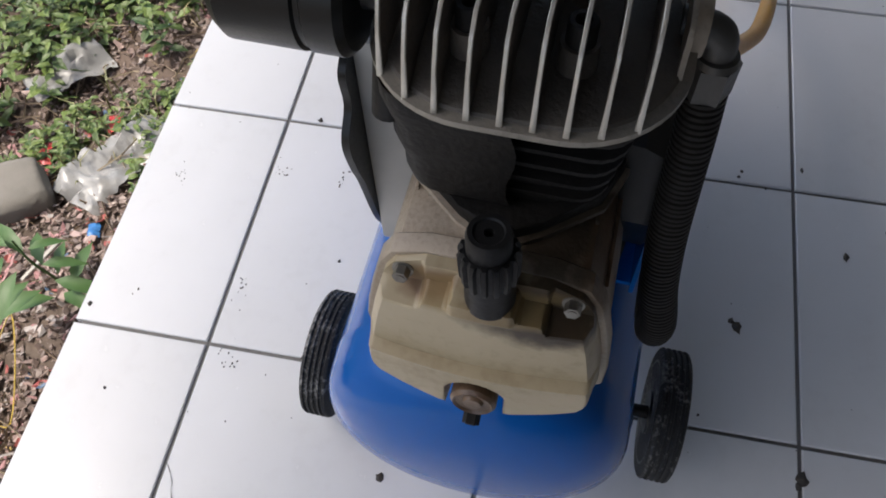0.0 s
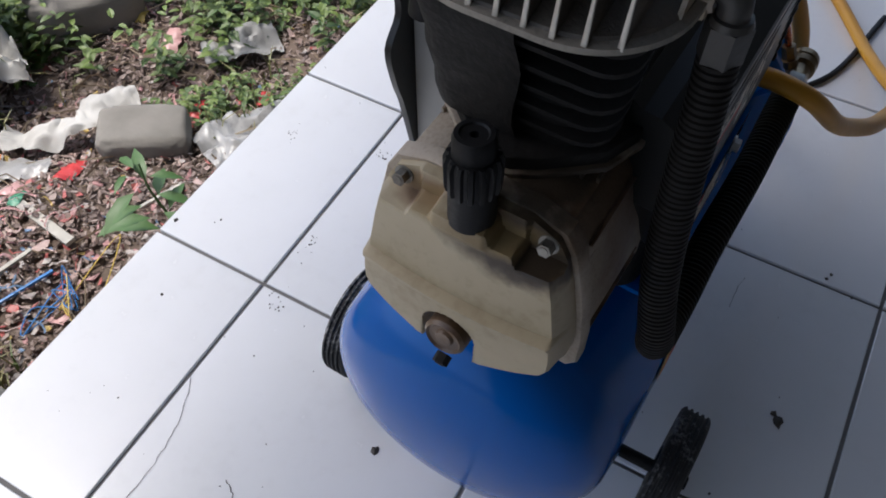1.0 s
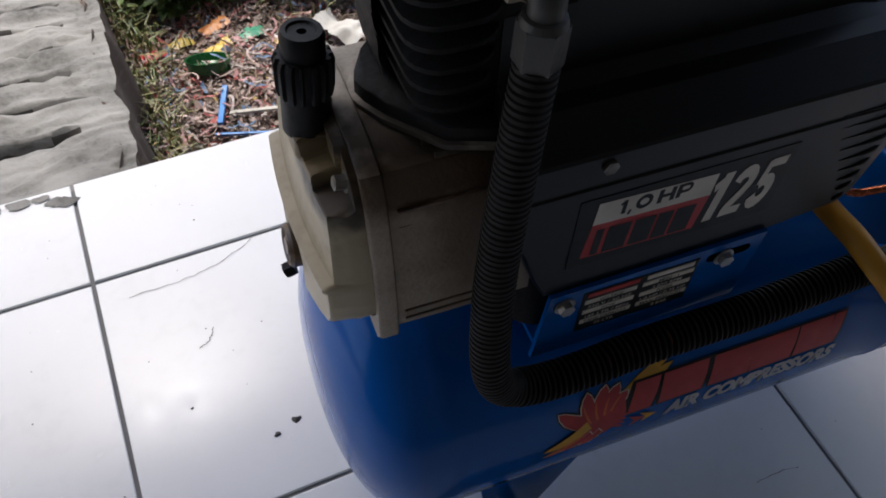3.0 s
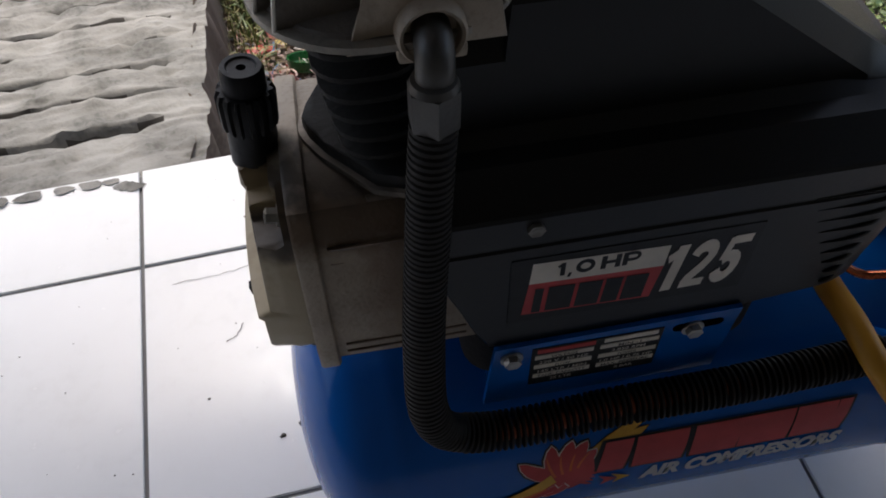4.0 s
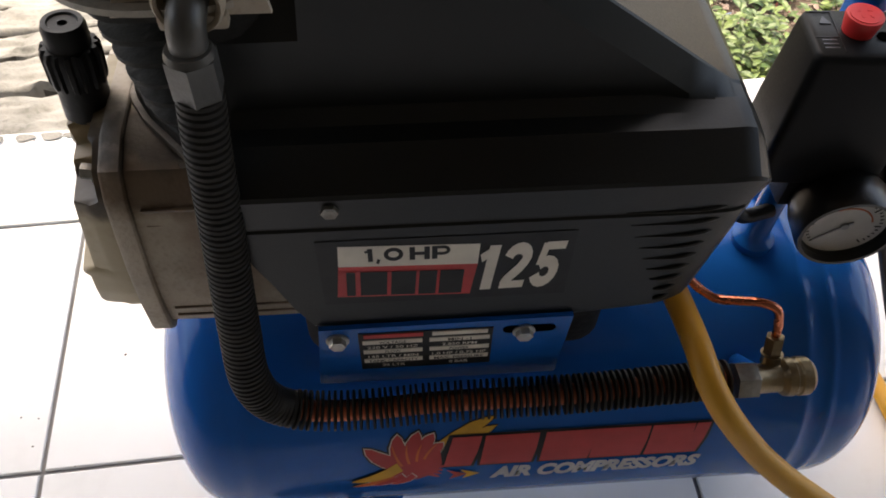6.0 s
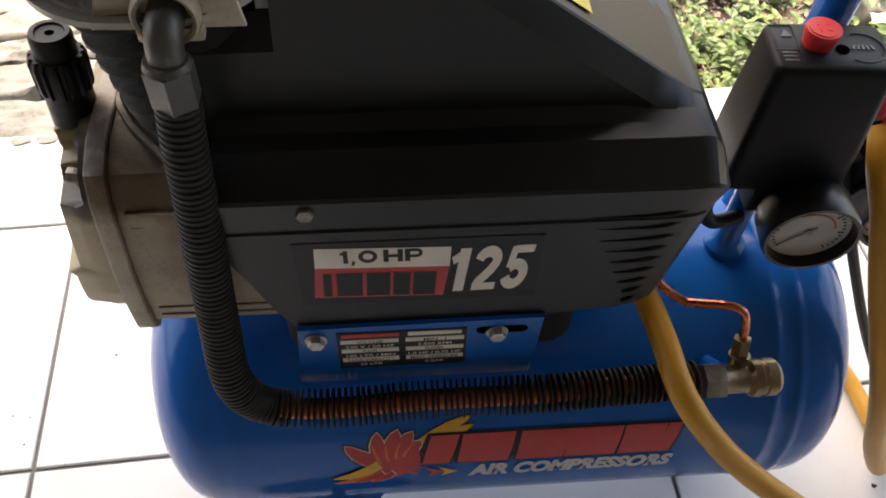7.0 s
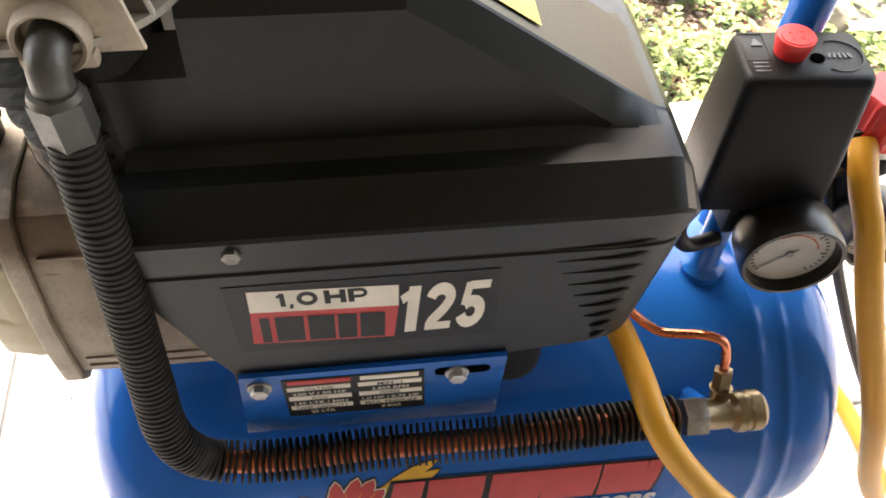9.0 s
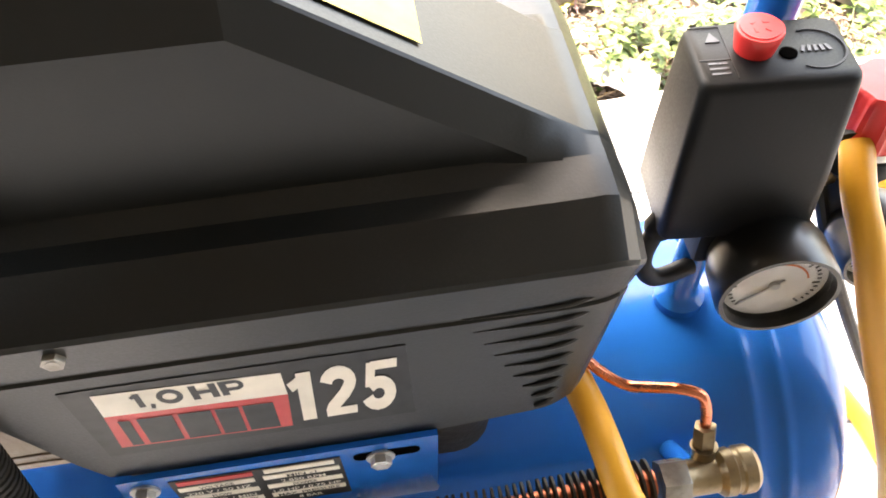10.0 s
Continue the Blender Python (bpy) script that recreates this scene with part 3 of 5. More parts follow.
for z in (0.424, 0.413, 0.352, 0.345):
    for s in (-1,):
        bm = bmesh.new()
        half = 0.0545 if z > 0.4 else 0.0635
        box(bm, -0.086, -0.02, min(s * half, s * (half + 0.0022)), max(s * half, s * (half + 0.0022)), z - 0.0008, z + 0.0008, 0.0006)
        part("casting_line", bm, "rusty", crank)
for k in range(3):
    for s in (-1, 1):
        bm = bmesh.new()
        v_, l_ = s * (0.030 + 0.0075 * k), 0.006 + 0.007 * k
        box(bm, -0.072 + 0.004 * k, -0.072 + 0.004 * k + l_, v_ - 0.0009, v_ + 0.0009, 0.4400, 0.4508 - 0.0022 * k, 0.0006)
        part("casting_rib", bm, "alu", crank)
part("flange", loft(bmesh.new(), [[(u, v, z) for v, z in crank_outline(k)] for u, k in ((-0.0905, 1.005), (-0.0915, 1.02), (-0.1000, 1.02), (-0.1015, 1.005))]), "alu", comp, "aluminium crankcase flange")

# lid: a casting with sloping faces, a ledge, sunk bolt pockets and a notch for the sight glass
def half_width(z):
    pts = [(0.3335, 0.022), (0.343, 0.046), (0.350, 0.0600), (0.356, 0.0632), (0.366, 0.0635), (0.387, 0.0608), (0.410, 0.0565), (0.431, 0.0515), (0.442, 0.0455), (0.4495, 0.030)]
    for (a, wa), (b, wb) in zip(pts, pts[1:]):
        if z <= b:
            return wa + (wb - wa) * max(0, z - a) / (b - a)
    return 0.030


def ease(x):
    x = max(0.0, min(1.0, x))
    return x * x * (3 - 2 * x)


def lid_depth(v, z, s):
    a = abs(v)
    # sloping front face with one crease, bowed a little
    bow = 0.0055 * (1 - (v / 0.065) ** 2)
    d = 0.0142 + 0.0040 * (0.435 - z) / 0.053 + bow
    d = 0.009 + (d - 0.009) * ease((1 - abs(s)) / 0.07)
    # lower skirt with a ledge along its top
    if z < 0.383:
        sk = 0.0246 + 0.0015 * (0.383 - z) / 0.045 + bow
        sk = 0.010 + (sk - 0.010) * ease((1 - abs(s)) / 0.06)
        sk -= 0.0024 * ease((0.3785 - z) / 0.0018)
        d += (max(sk, d) - d) * ease((0.3830 - z) / 0.0016)
    # lip of the sunk shelf: high round the filler, lower beside it, lowest at the bolts
    lip = 0.4260
    lip += (0.4335 - lip) * ease((0.0330 - a) / 0.0050)
    lip += (0.4435 - lip) * ease((0.0185 - a) / 0.0045)
    d += 0.0025 * ease((0.0175 - a) / 0.004) * ease((z - 0.428) / 0.006)
    floor_ = 0.0040 + (0.0025 if a < 0.030 else 0.0)
    d += (min(d, floor_) - d) * ease((z - lip) / 0.0022)
    notch = ease((0.0168 - (math.hypot(a, z - 0.3500) if z > 0.350 else a)) / 0.0028)
    return d + (0.006 - d) * notch


bm = bmesh.new()
NZ, NV = 110, 84
grid = []
for i in range(NZ + 1):
    z = 0.3335 + (0.4495 - 0.3335) * i / NZ
    row = []
    for q in range(NV + 1):
        s = 2 * q / NV - 1
        v = s * half_width(z)
        row.append(bm.verts.new((-0.1012 - lid_depth(v, z, s), v, z)))
    grid.append(row)
for i in range(NZ):
    for q in range(NV):
        bm.faces.new((grid[i][q], grid[i][q + 1], grid[i + 1][q + 1], grid[i + 1][q]))
rim = grid[0] + [r[-1] for r in grid[1:]] + grid[-1][-2::-1] + [r[0] for r in grid[-2:0:-1]]
back = [bm.verts.new((-0.1010, v.co.y, v.co.z)) for v in rim]
for q in range(len(rim)):
    n_ = (q + 1) % len(rim)
    bm.faces.new((rim[q], back[q], back[n_], rim[n_]))
lid = part("crankcase_lid", bm, "lid", comp, "beige cast crankcase lid with dark oil stains", 32)
for s in (-1, 1):
    bolt("lid_bolt", (-0.1050, s * 0.0412, 0.4375), (-1, 0, 0.2), 0.0040, 0.007, lid, "worn_steel")
bolt("lid_bolt", (-0.098, -0.0585, 0.352), (-1, 0, 0), 0.0036, 0.006, lid, "worn_steel")
# sight glass in its notch
bm = bmesh.new()
lathe(bm, [(0, -0.014), (0.0130, -0.014), (0.0130, 0.002), (0.0112, 0.004), (0.0098, 0.0025), (0.006, 0.002), (0.005, 0.004), (0, 0.004)], aim((-0.1310, 0.0, 0.3500), (-1, 0, 0.12)), 24)
sg = part("sight_glass", bm, "rusty", comp, "dirty brown oil sight glass")
bolt("drain_plug", (-0.131, 0.0, 0.3300), (-1, 0, -0.35), 0.0050, 0.008, comp, "black_iron", "oily drain plug", False)
# oil cap
m = aim((-0.1135, -0.003, 0.441), (0.07, 0.05, 1)) @ Matrix.Diagonal((0.88, 0.88, 1, 1))
lathe(bm := bmesh.new(), [(0, 0.0), (0.0136, 0.0), (0.0134, 0.022), (0.0138, 0.026), (0, 0.03)], m, 32)
cap = part("oil_filler_cap", bm, "rubber_clean", comp, "black ribbed plastic oil filler cap")
teeth = lambda a, h: 1.07 if math.sin(a * 15) > 0 else 0.94
part("ribbed_grip", lathe(bmesh.new(), [(0, 0.021), (0.0138, 0.021), (0.0146, 0.024), (0.0150, 0.038), (0.0135, 0.0415), (0, 0.0415)], m, 90, teeth), "rubber_clean", cap)
part("cap_top", lathe(bmesh.new(), [(0, 0.040), (0.0116, 0.040), (0.0116, 0.051), (0.0105, 0.0535), (0.0080, 0.0535), (0.0072, 0.0525), (0.0026, 0.0525), (0.0021, 0.047), (0, 0.047)], m, 32), "rubber_clean", cap)

# cylinder barrel with cooling fins
def rrect(u0, u1, v0, v1, r, z, n=5):
    out = []
    for cu, cv, a0 in ((u1 - r, v1 - r, 0), (u0 + r, v1 - r, 90), (u0 + r, v0 + r, 180), (u1 - r, v0 + r, 270)):
        for k in range(n + 1):
            a = radians(a0 + 90 * k / n)
            out.append((cu + r * math.cos(a), cv + r * math.sin(a), z))
    return out


cyl = part("cylinder", loft(bmesh.new(), [rrect(-0.068, -0.005, -0.041, 0.041, 0.026, z) for z in (0.440, 0.55)]), "black_iron", comp, "black cast iron cylinder barrel")
bm = bmesh.new()
o = [(-0.0925, 0.0), (-0.090, 0.008), (-0.083, 0.020), (-0.062, 0.045), (-0.04, 0.053), (0.01, 0.053), (0.01, -0.053), (-0.04, -0.053), (-0.062, -0.045), (-0.083, -0.020), (-0.090, -0.008)]
prism(bm, o, pose(0.004, 0, 0.4520), 0.008, 0.002)
part("cylinder_base", bm, "black_iron", cyl, "dark cylinder foot flange")
part("gasket", prism(bmesh.new(), [(u * 1.05 + 0.001, v * 1.05) for u, v in o], pose(0.004, 0, 0.4490), 0.0031, 0.0006), "alu", cyl, "pale gasket rim under the cylinder")
for k in range(6):
    z = 0.470 + 0.0125 * k
    g = 0.002 + 0.0016 * k
    part("cooling_fin", loft(bmesh.new(), [rrect(-0.070 - g, -0.0345, -0.044 - g, 0.044 + g, 0.016, zz) for zz in (z, z + 0.0025)]), "black_iron", cyl)
# smooth dark sheet wrapped round the far half of the barrel's front
bm = bmesh.new()
rows = []
for q in range(9):
    f = q / 8
    g = 0.0045 + 0.0085 * f + 0.0006 * math.sin(q * 2.1)
    ring = rrect(-0.070 - g, -0.0345, -0.044 - g, 0.044 + g, 0.018, 0.4615 + 0.072 * f, 6)
    front = [p for p in ring if p[1] > 0.003 and p[0] < -0.040]
    rows.append([(front[-1][0] - 0.0002, -0.003 + 0.002 * math.sin(q), front[-1][2])] + front[::-1])
loft(bm, rows, cap=False, closed=False)
bmesh.ops.solidify(bm, geom=bm.faces[:], thickness=0.0012)
part("wrapped_sheet", bm, "black_iron", cyl, "dark sheet taped round the cylinder")

# cylinder head: dished plate with upright fins and sunk bolts
HZ = 0.542
hd = part("cylinder_head", loft(bmesh.new(), [rrect(-0.096, 0.006, -0.063, 0.057, 0.045, HZ, 12), rrect(-0.099, 0.008, -0.066, 0.060, 0.046, HZ + 0.002, 12), rrect(-0.099, 0.008, -0.066, 0.060, 0.046, HZ + 0.005, 12), rrect(-0.092, 0.0, -0.058, 0.053, 0.042, HZ + 0.0055, 12), rrect(-0.080, -0.008, -0.044, 0.042, 0.03, HZ + 0.011, 12)]), "head", comp, "sooty finned aluminium cylinder head")
part("head_dish", loft(bmesh.new(), [rrect(-0.0955, 0.0045, -0.0625, 0.0565, 0.044, HZ + 0.0042, 12), rrect(-0.094, 0.003, -0.061, 0.055, 0.043, HZ + 0.0066, 12), rrect(-0.075, -0.010, -0.040, 0.038, 0.028, HZ + 0.013, 12)]), "dark_casting", hd, "dark dish between the fins")
for k in range(9):
    v = 0.0492 - 0.01222 * k
    e = max(0.0, (abs(v + 0.003) - 0.018) / 0.047)
    inset = 0.0465 * (1 - math.sqrt(max(0.0, 1 - e * e)))
    u0, u1 = -0.0978 + inset, 0.007 - inset
    prof = [(u0, HZ + 0.004), (u0 + 0.003, HZ + 0.024), (u0 + 0.008, HZ + 0.038), (u0 + 0.016, HZ + 0.0445), (u1 - 0.016, HZ + 0.0445), (u1 - 0.006, HZ + 0.036), (u1, HZ + 0.004)]
    inner = [(u + (0.0014 if i < 3 else -0.0014 if i > 3 else 0), z - 0.0012) for i, (u, z) in enumerate(prof)]

    def slab(pr, w0, w1):
        bm = bmesh.new()
        ra = [[bm.verts.new((u, v + s * (w0 if i in (0, len(pr) - 1) else w1), z)) for i, (u, z) in enumerate(pr)] for s in (-1, 1)]
        bm.faces.new(ra[0])
        bm.faces.new(ra[1][::-1])
        for i in range(len(pr)):
            q = (i + 1) % len(pr)
            bm.faces.new((ra[0][i], ra[0][q], ra[1][q], ra[1][i]))
        return bm
    part("fin", slab(inner, 0.0010, 0.0006), "dark_casting", hd, "dark fin side")
    bm = bmesh.new()
    rows = []
    for (u, z), (ui, zi) in zip(prof, inner):
        w = 0.0013 if z < HZ + 0.01 else 0.00085
        rows.append([(u, v - w, z), (u, v + w, z), (ui, v + w, zi), (ui, v - w, zi)])
    loft(bm, rows)
    bmesh.ops.bevel(bm, geom=bm.edges[:], offset=0.0003, segments=1, affect="EDGES")
    part("fin_edge", bm, "bright_alu", hd, "bare bright aluminium fin edge")
for u, v in ((-0.069, -0.0225), (-0.069, 0.0175), (-0.014, -0.0225), (-0.014, 0.0175)):
    m = pose(u, v, HZ + 0.013)
    bm = bmesh.new()
    lathe(bm, [(0, 0), (0.0078, 0), (0.0072, 0.012), (0, 0.012)], m, 24)
    b = part("bolt_boss", bm, "dark_casting", hd)
    bm = bmesh.new()
    lathe(bm, [(0, 0.012), (0.0056, 0.012), (0.0056, 0.021), (0.0050, 0.022), (0.0031, 0.022), (0.0029, 0.016), (0, 0.016)], m, 24)
    part("cap_screw", bm, "black_iron", hd, "black socket cap screw")

# discharge elbow, nut, finned hose down to the tank's check valve
# outer fin: a dusty flat plate with rounded shoulders, and the arched boss on it
bm = bmesh.new()
o = [(-0.0640, 0.5405), (-0.0570, 0.5600)] + [(-0.0520 + 0.0045 * math.cos(radians(a)), 0.5632 + 0.0045 * math.sin(radians(a))) for a in (170, 145, 120, 90)]
o += [(-0.0130 + 0.0045 * math.cos(radians(a)), 0.5622 + 0.0045 * math.sin(radians(a))) for a in (90, 60, 35, 12)] + [(-0.0050, 0.5405)]
prism(bm, o, Matrix(((1, 0, 0, 0), (0, 0, -1, -0.0592), (0, 1, 0, 0), (0, 0, 0, 1))), 0.0022, 0.0005)
part("outer_fin", bm, "alu", hd, "dusty flat outer fin")
bm = bmesh.new()
m = aim((-0.0335, -0.0600, 0.5490), (0, -1, 0))
lathe(bm, [(0.0100, 0), (0.0132, 0), (0.0128, 0.0065), (0.0118, 0.0080), (0.0104, 0.0072), (0.0095, 0.001)], m, 32)
part("outlet_boss", bm, "alu", hd, "arched cast outlet boss")
part("boss_web", box(bmesh.new(), -0.0463, -0.0205, -0.0665, -0.0600, 0.5375, 0.5440, 0.002), "alu", hd)
elb = spline([(-0.0335, -0.0580, 0.5490), (-0.0335, -0.0665, 0.5488), (-0.0340, -0.0735, 0.5455), (-0.0346, -0.0752, 0.5360), (-0.0350, -0.0753, 0.5280)], 6)
elbow = part("elbow", tube(bmesh.new(), elb, 0.0072, 18), "dark_steel", comp, "cast discharge elbow")
nut = bmesh.new()
prism(nut, hexagon(0.0104), aim((-0.0350, -0.0753, 0.5345), (-0.02, 0, -1)), 0.0185, 0.0010)
lathe(nut, [(0.0070, -0.0035), (0.0086, -0.0030), (0.0096, 0.0), (0.0070, 0.0)], aim((-0.0350, -0.0753, 0.5345), (-0.02, 0, -1)), 24)
part("hose_nut", nut, "dark_steel", elbow, "large hexagon union nut")
# pale tab between the head and the motor cover
bm = bmesh.new()
box(bm, -0.0060, 0.0008, -0.0310, -0.0295, 0.5265, 0.5430, 0.0005)
box(bm, -0.0060, 0.0008, -0.0310, -0.0230, 0.5262, 0.5275, 0.0004)
part("cover_tab", bm, "grey_panel", comp, "pale sheet metal tab")
hl = spline([(-0.0354, -0.0755, 0.517), (-0.0380, -0.0775, 0.49), (-0.041, -0.0800, 0.45), (-0.0442, -0.083, 0.41), (-0.047, -0.0885, 0.3665), (-0.0478, -0.0965, 0.325), (-0.0395, -0.098, 0.2965), (-0.018, -0.0985, 0.2845), (0.015, -0.0985, 0.282), (0.0617, -0.0975, 0.284), (0.1339, -0.099, 0.2875), (0.19, -0.098, 0.290), (0.234, -0.097, 0.2915)], 60)
pipe = part("discharge_pipe", tube(bmesh.new(), hl[::6], 0.0066, 12), "pipe_copper", comp, "copper discharge pipe inside black fins")
length = [0.0]
for a, b in zip(hl, hl[1:]):
    length.append(length[-1] + (b - a).length)
fr = frames(hl)
def ring_mesh(name, r0, r1, hw, seg=20):
    return finish(lathe_ring(bmesh.new(), [(r0, -hw * 1.6), (r1, -hw), (r1, hw), (r0, hw * 1.6)], seg), name, "fin_dark", 30)


def lathe_ring(bm, profile, seg):
    rings = [[(r * math.cos(2 * math.pi * q / seg), r * math.sin(2 * math.pi * q / seg), h) for q in range(seg)] for r, h in profile]
    return loft(bm, rings, cap=False)


sleeve_rib, disc_fin = ring_mesh("sleeve_rib", 0.0092, 0.0110, 0.0010), ring_mesh("disc_fin", 0.0060, 0.0120, 0.00065)
s, i = 0.002, 0
while s < length[-1] - 0.002:
    while length[i] < s:
        i += 1
    p, d, a, b = fr[i]
    upright = s < 0.236
    ob = new("sleeve_rib" if upright else "disc_fin", sleeve_rib if upright else disc_fin)
    ob.parent = pipe
    k = 0.87 + 0.17 * min(1, s / 0.2) if upright else 1.0
    ob.matrix_basis = Matrix(((a.x, b.x, d.x, p.x), (a.y, b.y, d.y, p.y), (a.z, b.z, d.z, p.z), (0, 0, 0, 1))) @ Matrix.Diagonal((k, k, 1, 1))
    s += 0.0036 if upright else 0.0038
cut = [p for p, l in zip(hl, length) if l < 0.240]
part("hose_sleeve", tube(bmesh.new(), cut[::6], lambda q: 0.0080 + 0.0012 * q, 16), "fin_dark", pipe, "dark sleeve")

# check valve, copper relief line
valve = part("check_valve", lathe(bmesh.new(), [(0, 0), (0.0105, 0), (0.0105, 0.003), (0.0092, 0.005), (0.0092, 0.022), (0.0118, 0.025), (0.0122, 0.030), (0.0112, 0.031), (0.0112, 0.033), (0.0122, 0.034), (0.0120, 0.040), (0.010, 0.0425), (0, 0.0425)], aim((0.2435, -0.0965, 0.2880), (1, 0.03, -0.03)), 28), "brass", comp, "dull brass check valve")
bm = bmesh.new()
prism(bm, hexagon(0.0118), aim((0.2370, -0.0970, 0.2885), (1, 0, 0)), 0.0135, 0.001)
part("valve_nut", bm, "worn_steel", valve, "dirty grey union nut")
bm = bmesh.new()
tube(bm, [Vector((0.256, -0.094, 0.287)), Vector((0.256, -0.020, 0.206))], 0.0058, 18)
part("tank_port", bm, "tank", valve, "blue threaded tank port")
bm = bmesh.new()
up = (0.0, 0.42, 1.0)
lathe(bm, [(0, 0), (0.0058, 0), (0.0058, 0.006), (0.0068, 0.0075), (0, 0.008)], aim((0.2612, -0.0885, 0.2930), up), 18)
prism(bm, hexagon(0.0058), aim((0.2613, -0.0850, 0.3000), up), 0.0120, 0.0008)
part("relief_nut", bm, "brass", valve, "small brass union nut")
cop = spline([(0.2614, -0.0800, 0.3110), (0.2612, -0.0765, 0.3200), (0.2575, -0.0730, 0.3300), (0.2475, -0.0690, 0.3320), (0.2370, -0.0640, 0.3270), (0.2270, -0.0590, 0.3230), (0.2170, -0.0530, 0.3265), (0.2050, -0.0450, 0.3360), (0.195, -0.038, 0.345)], 8)
part("copper_line", tube(bmesh.new(), cop, 0.0028, 12), "copper", comp, "thin bare copper relief line")

# motor cover: two-level black shell
def top_z(u):
    pts = [(-0.04, 0.526), (0.0, 0.5265), (0.0015, 0.5535), (0.03, 0.553), (0.086, 0.5525), (0.199, 0.4718), (0.22, 0.4700)]
    for (a, za), (b, zb) in zip(pts, pts[1:]):
        if u <= b:
            return za + (zb - za) * (max(u, a) - a) / (b - a)
    return 0.47


def cover_ring(u, zb, k=1.0, end=0.0):
    t = max(top_z(u), 0.4708)
    h = (t - 0.4708)
    hc = min(h, 0.03)
    half = [(0.0775, zb), (0.0795, zb + 0.004), (0.080, 0.4325), (0.0788, 0.4335), (0.0788, 0.4355), (0.080, 0.4365), (0.0815, 0.4560), (0.0805, 0.4582), (0.0625, 0.4680),
            (0.0600, 0.4695), (0.0500, 0.4703), (0.0425, 0.4708 + 0.30 * max(0.0, hc - 0.015)), (0.0415, t - min(0.015, 0.98 * h)), (0.0315, t - 0.0008), (0.0300, t)]
    pts = [(-v, z) for v, z in half] + [(v, z) for v, z in half[::-1]]
    out = []
    for v, z in pts:
        lean = max(0.0, min(1.0, (0.463 - z) / 0.12))
        out.append((u - end * 0.020 * lean, v * k, zb + (z - zb) if z > 0.463 else z))
    return out


rings = [cover_ring(-0.034, 0.405), cover_ring(-0.026, 0.385), cover_ring(-0.018, 0.362), cover_ring(-0.010, 0.346), cover_ring(0.0, 0.3448), cover_ring(0.0015, 0.3447)]
rings += [cover_ring(u, 0.3445 if u < 0.13 else 0.3445 + (u - 0.13) * 0.1, 1.0, max(0, (u - 0.12) / 0.09)) for u in (0.01, 0.03, 0.05, 0.070, 0.086, 0.095, 0.11, 0.13, 0.145, 0.16, 0.175, 0.188)]
def rear_ring(u, zb, k, drop, end=1.0):
    """A ring of the rounded rear end, its shoulder lowered by drop."""
    return [(x, y, z if z < 0.44 else 0.44 + (z - 0.44) * (1 - drop)) for x, y, z in cover_ring(u, zb, k, end)]


rings += [cover_ring(0.1925, 0.3508, 0.998, 0.82), cover_ring(0.196, 0.3515, 0.996, 0.87), cover_ring(0.199, 0.352, 0.993, 0.9)]
rings += [rear_ring(0.2040, 0.3535, 0.985, 0.05), rear_ring(0.2090, 0.355, 0.965, 0.22), rear_ring(0.2128, 0.357, 0.925, 0.46), rear_ring(0.2138, 0.359, 0.89, 0.60)]
cover = part("motor_cover", loft(bmesh.new(), rings), "black_plastic", comp, "black moulded plastic motor cover", 17)
# louvre ribs on the rounded rear corner
for k in range(9):
    z = 0.436 - 0.0095 * k
    for s in (-1, 1):
        lean = max(0.0, (0.463 - z) / 0.12) * 0.02
        ln_ = spline([(0.145 + 0.004 * k, s * 0.0798, z - 0.0005), (0.175, s * 0.0803, z), (0.192 - lean * 0.7, s * 0.0795, z + 0.0015), (0.203 - lean, s * 0.074, z + 0.002), (0.2105 - lean, s * 0.06, z + 0.002)], 4)
        part("louvre", tube(bmesh.new(), ln_, lambda q: 0.0003 + 0.0015 * min(1, q * 1.6), 8), "black_plastic", cover)
bolt("cover_screw", (0.0075, -0.0795, 0.4490), (0, -1, 0), 0.0042, 0.004, cover, "worn_steel", "steel cover screw")
# sticker on the cover
VS = -0.0801
stick = part("sticker", plate(bmesh.new(), -0.002, 0.124, 0.371, 0.425, VS, 0.0003), "black_ink", cover, "black printed sticker on the motor cover", 0)


def quad_on_side(pts, v, mat, name, parent, label=""):
    bm = bmesh.new()
    bm.faces.new([bm.verts.new((u, v, z)) for u, z in pts])
    return part(name, bm, mat, parent, label, 0)


quad_on_side([(0.0075, 0.4045), (0.0765, 0.402), (0.077, 0.4185), (0.0085, 0.421)], VS - 0.0006, "white_ink", "white_band", stick, "cream printed band")
quad_on_side([(0.005, 0.378), (0.0735, 0.3755), (0.0765, 0.402), (0.0075, 0.4045)], VS - 0.0006, "red_ink", "red_band", stick, "red printed band")
for k, (x, w) in enumerate(((0.010, 0.0045), (0.017, 0.0135), (0.0325, 0.0125), (0.0465, 0.009), (0.057, 0.012))):
    z0 = 0.3795 - 0.036 * x
    quad_on_side([(x, z0), (x + w, z0 - 0.0004), (x + w + 0.001, z0 + 0.0205), (x + 0.001, z0 + 0.021)], VS - 0.0009, "black_ink", "model_block", stick, "black printed block")


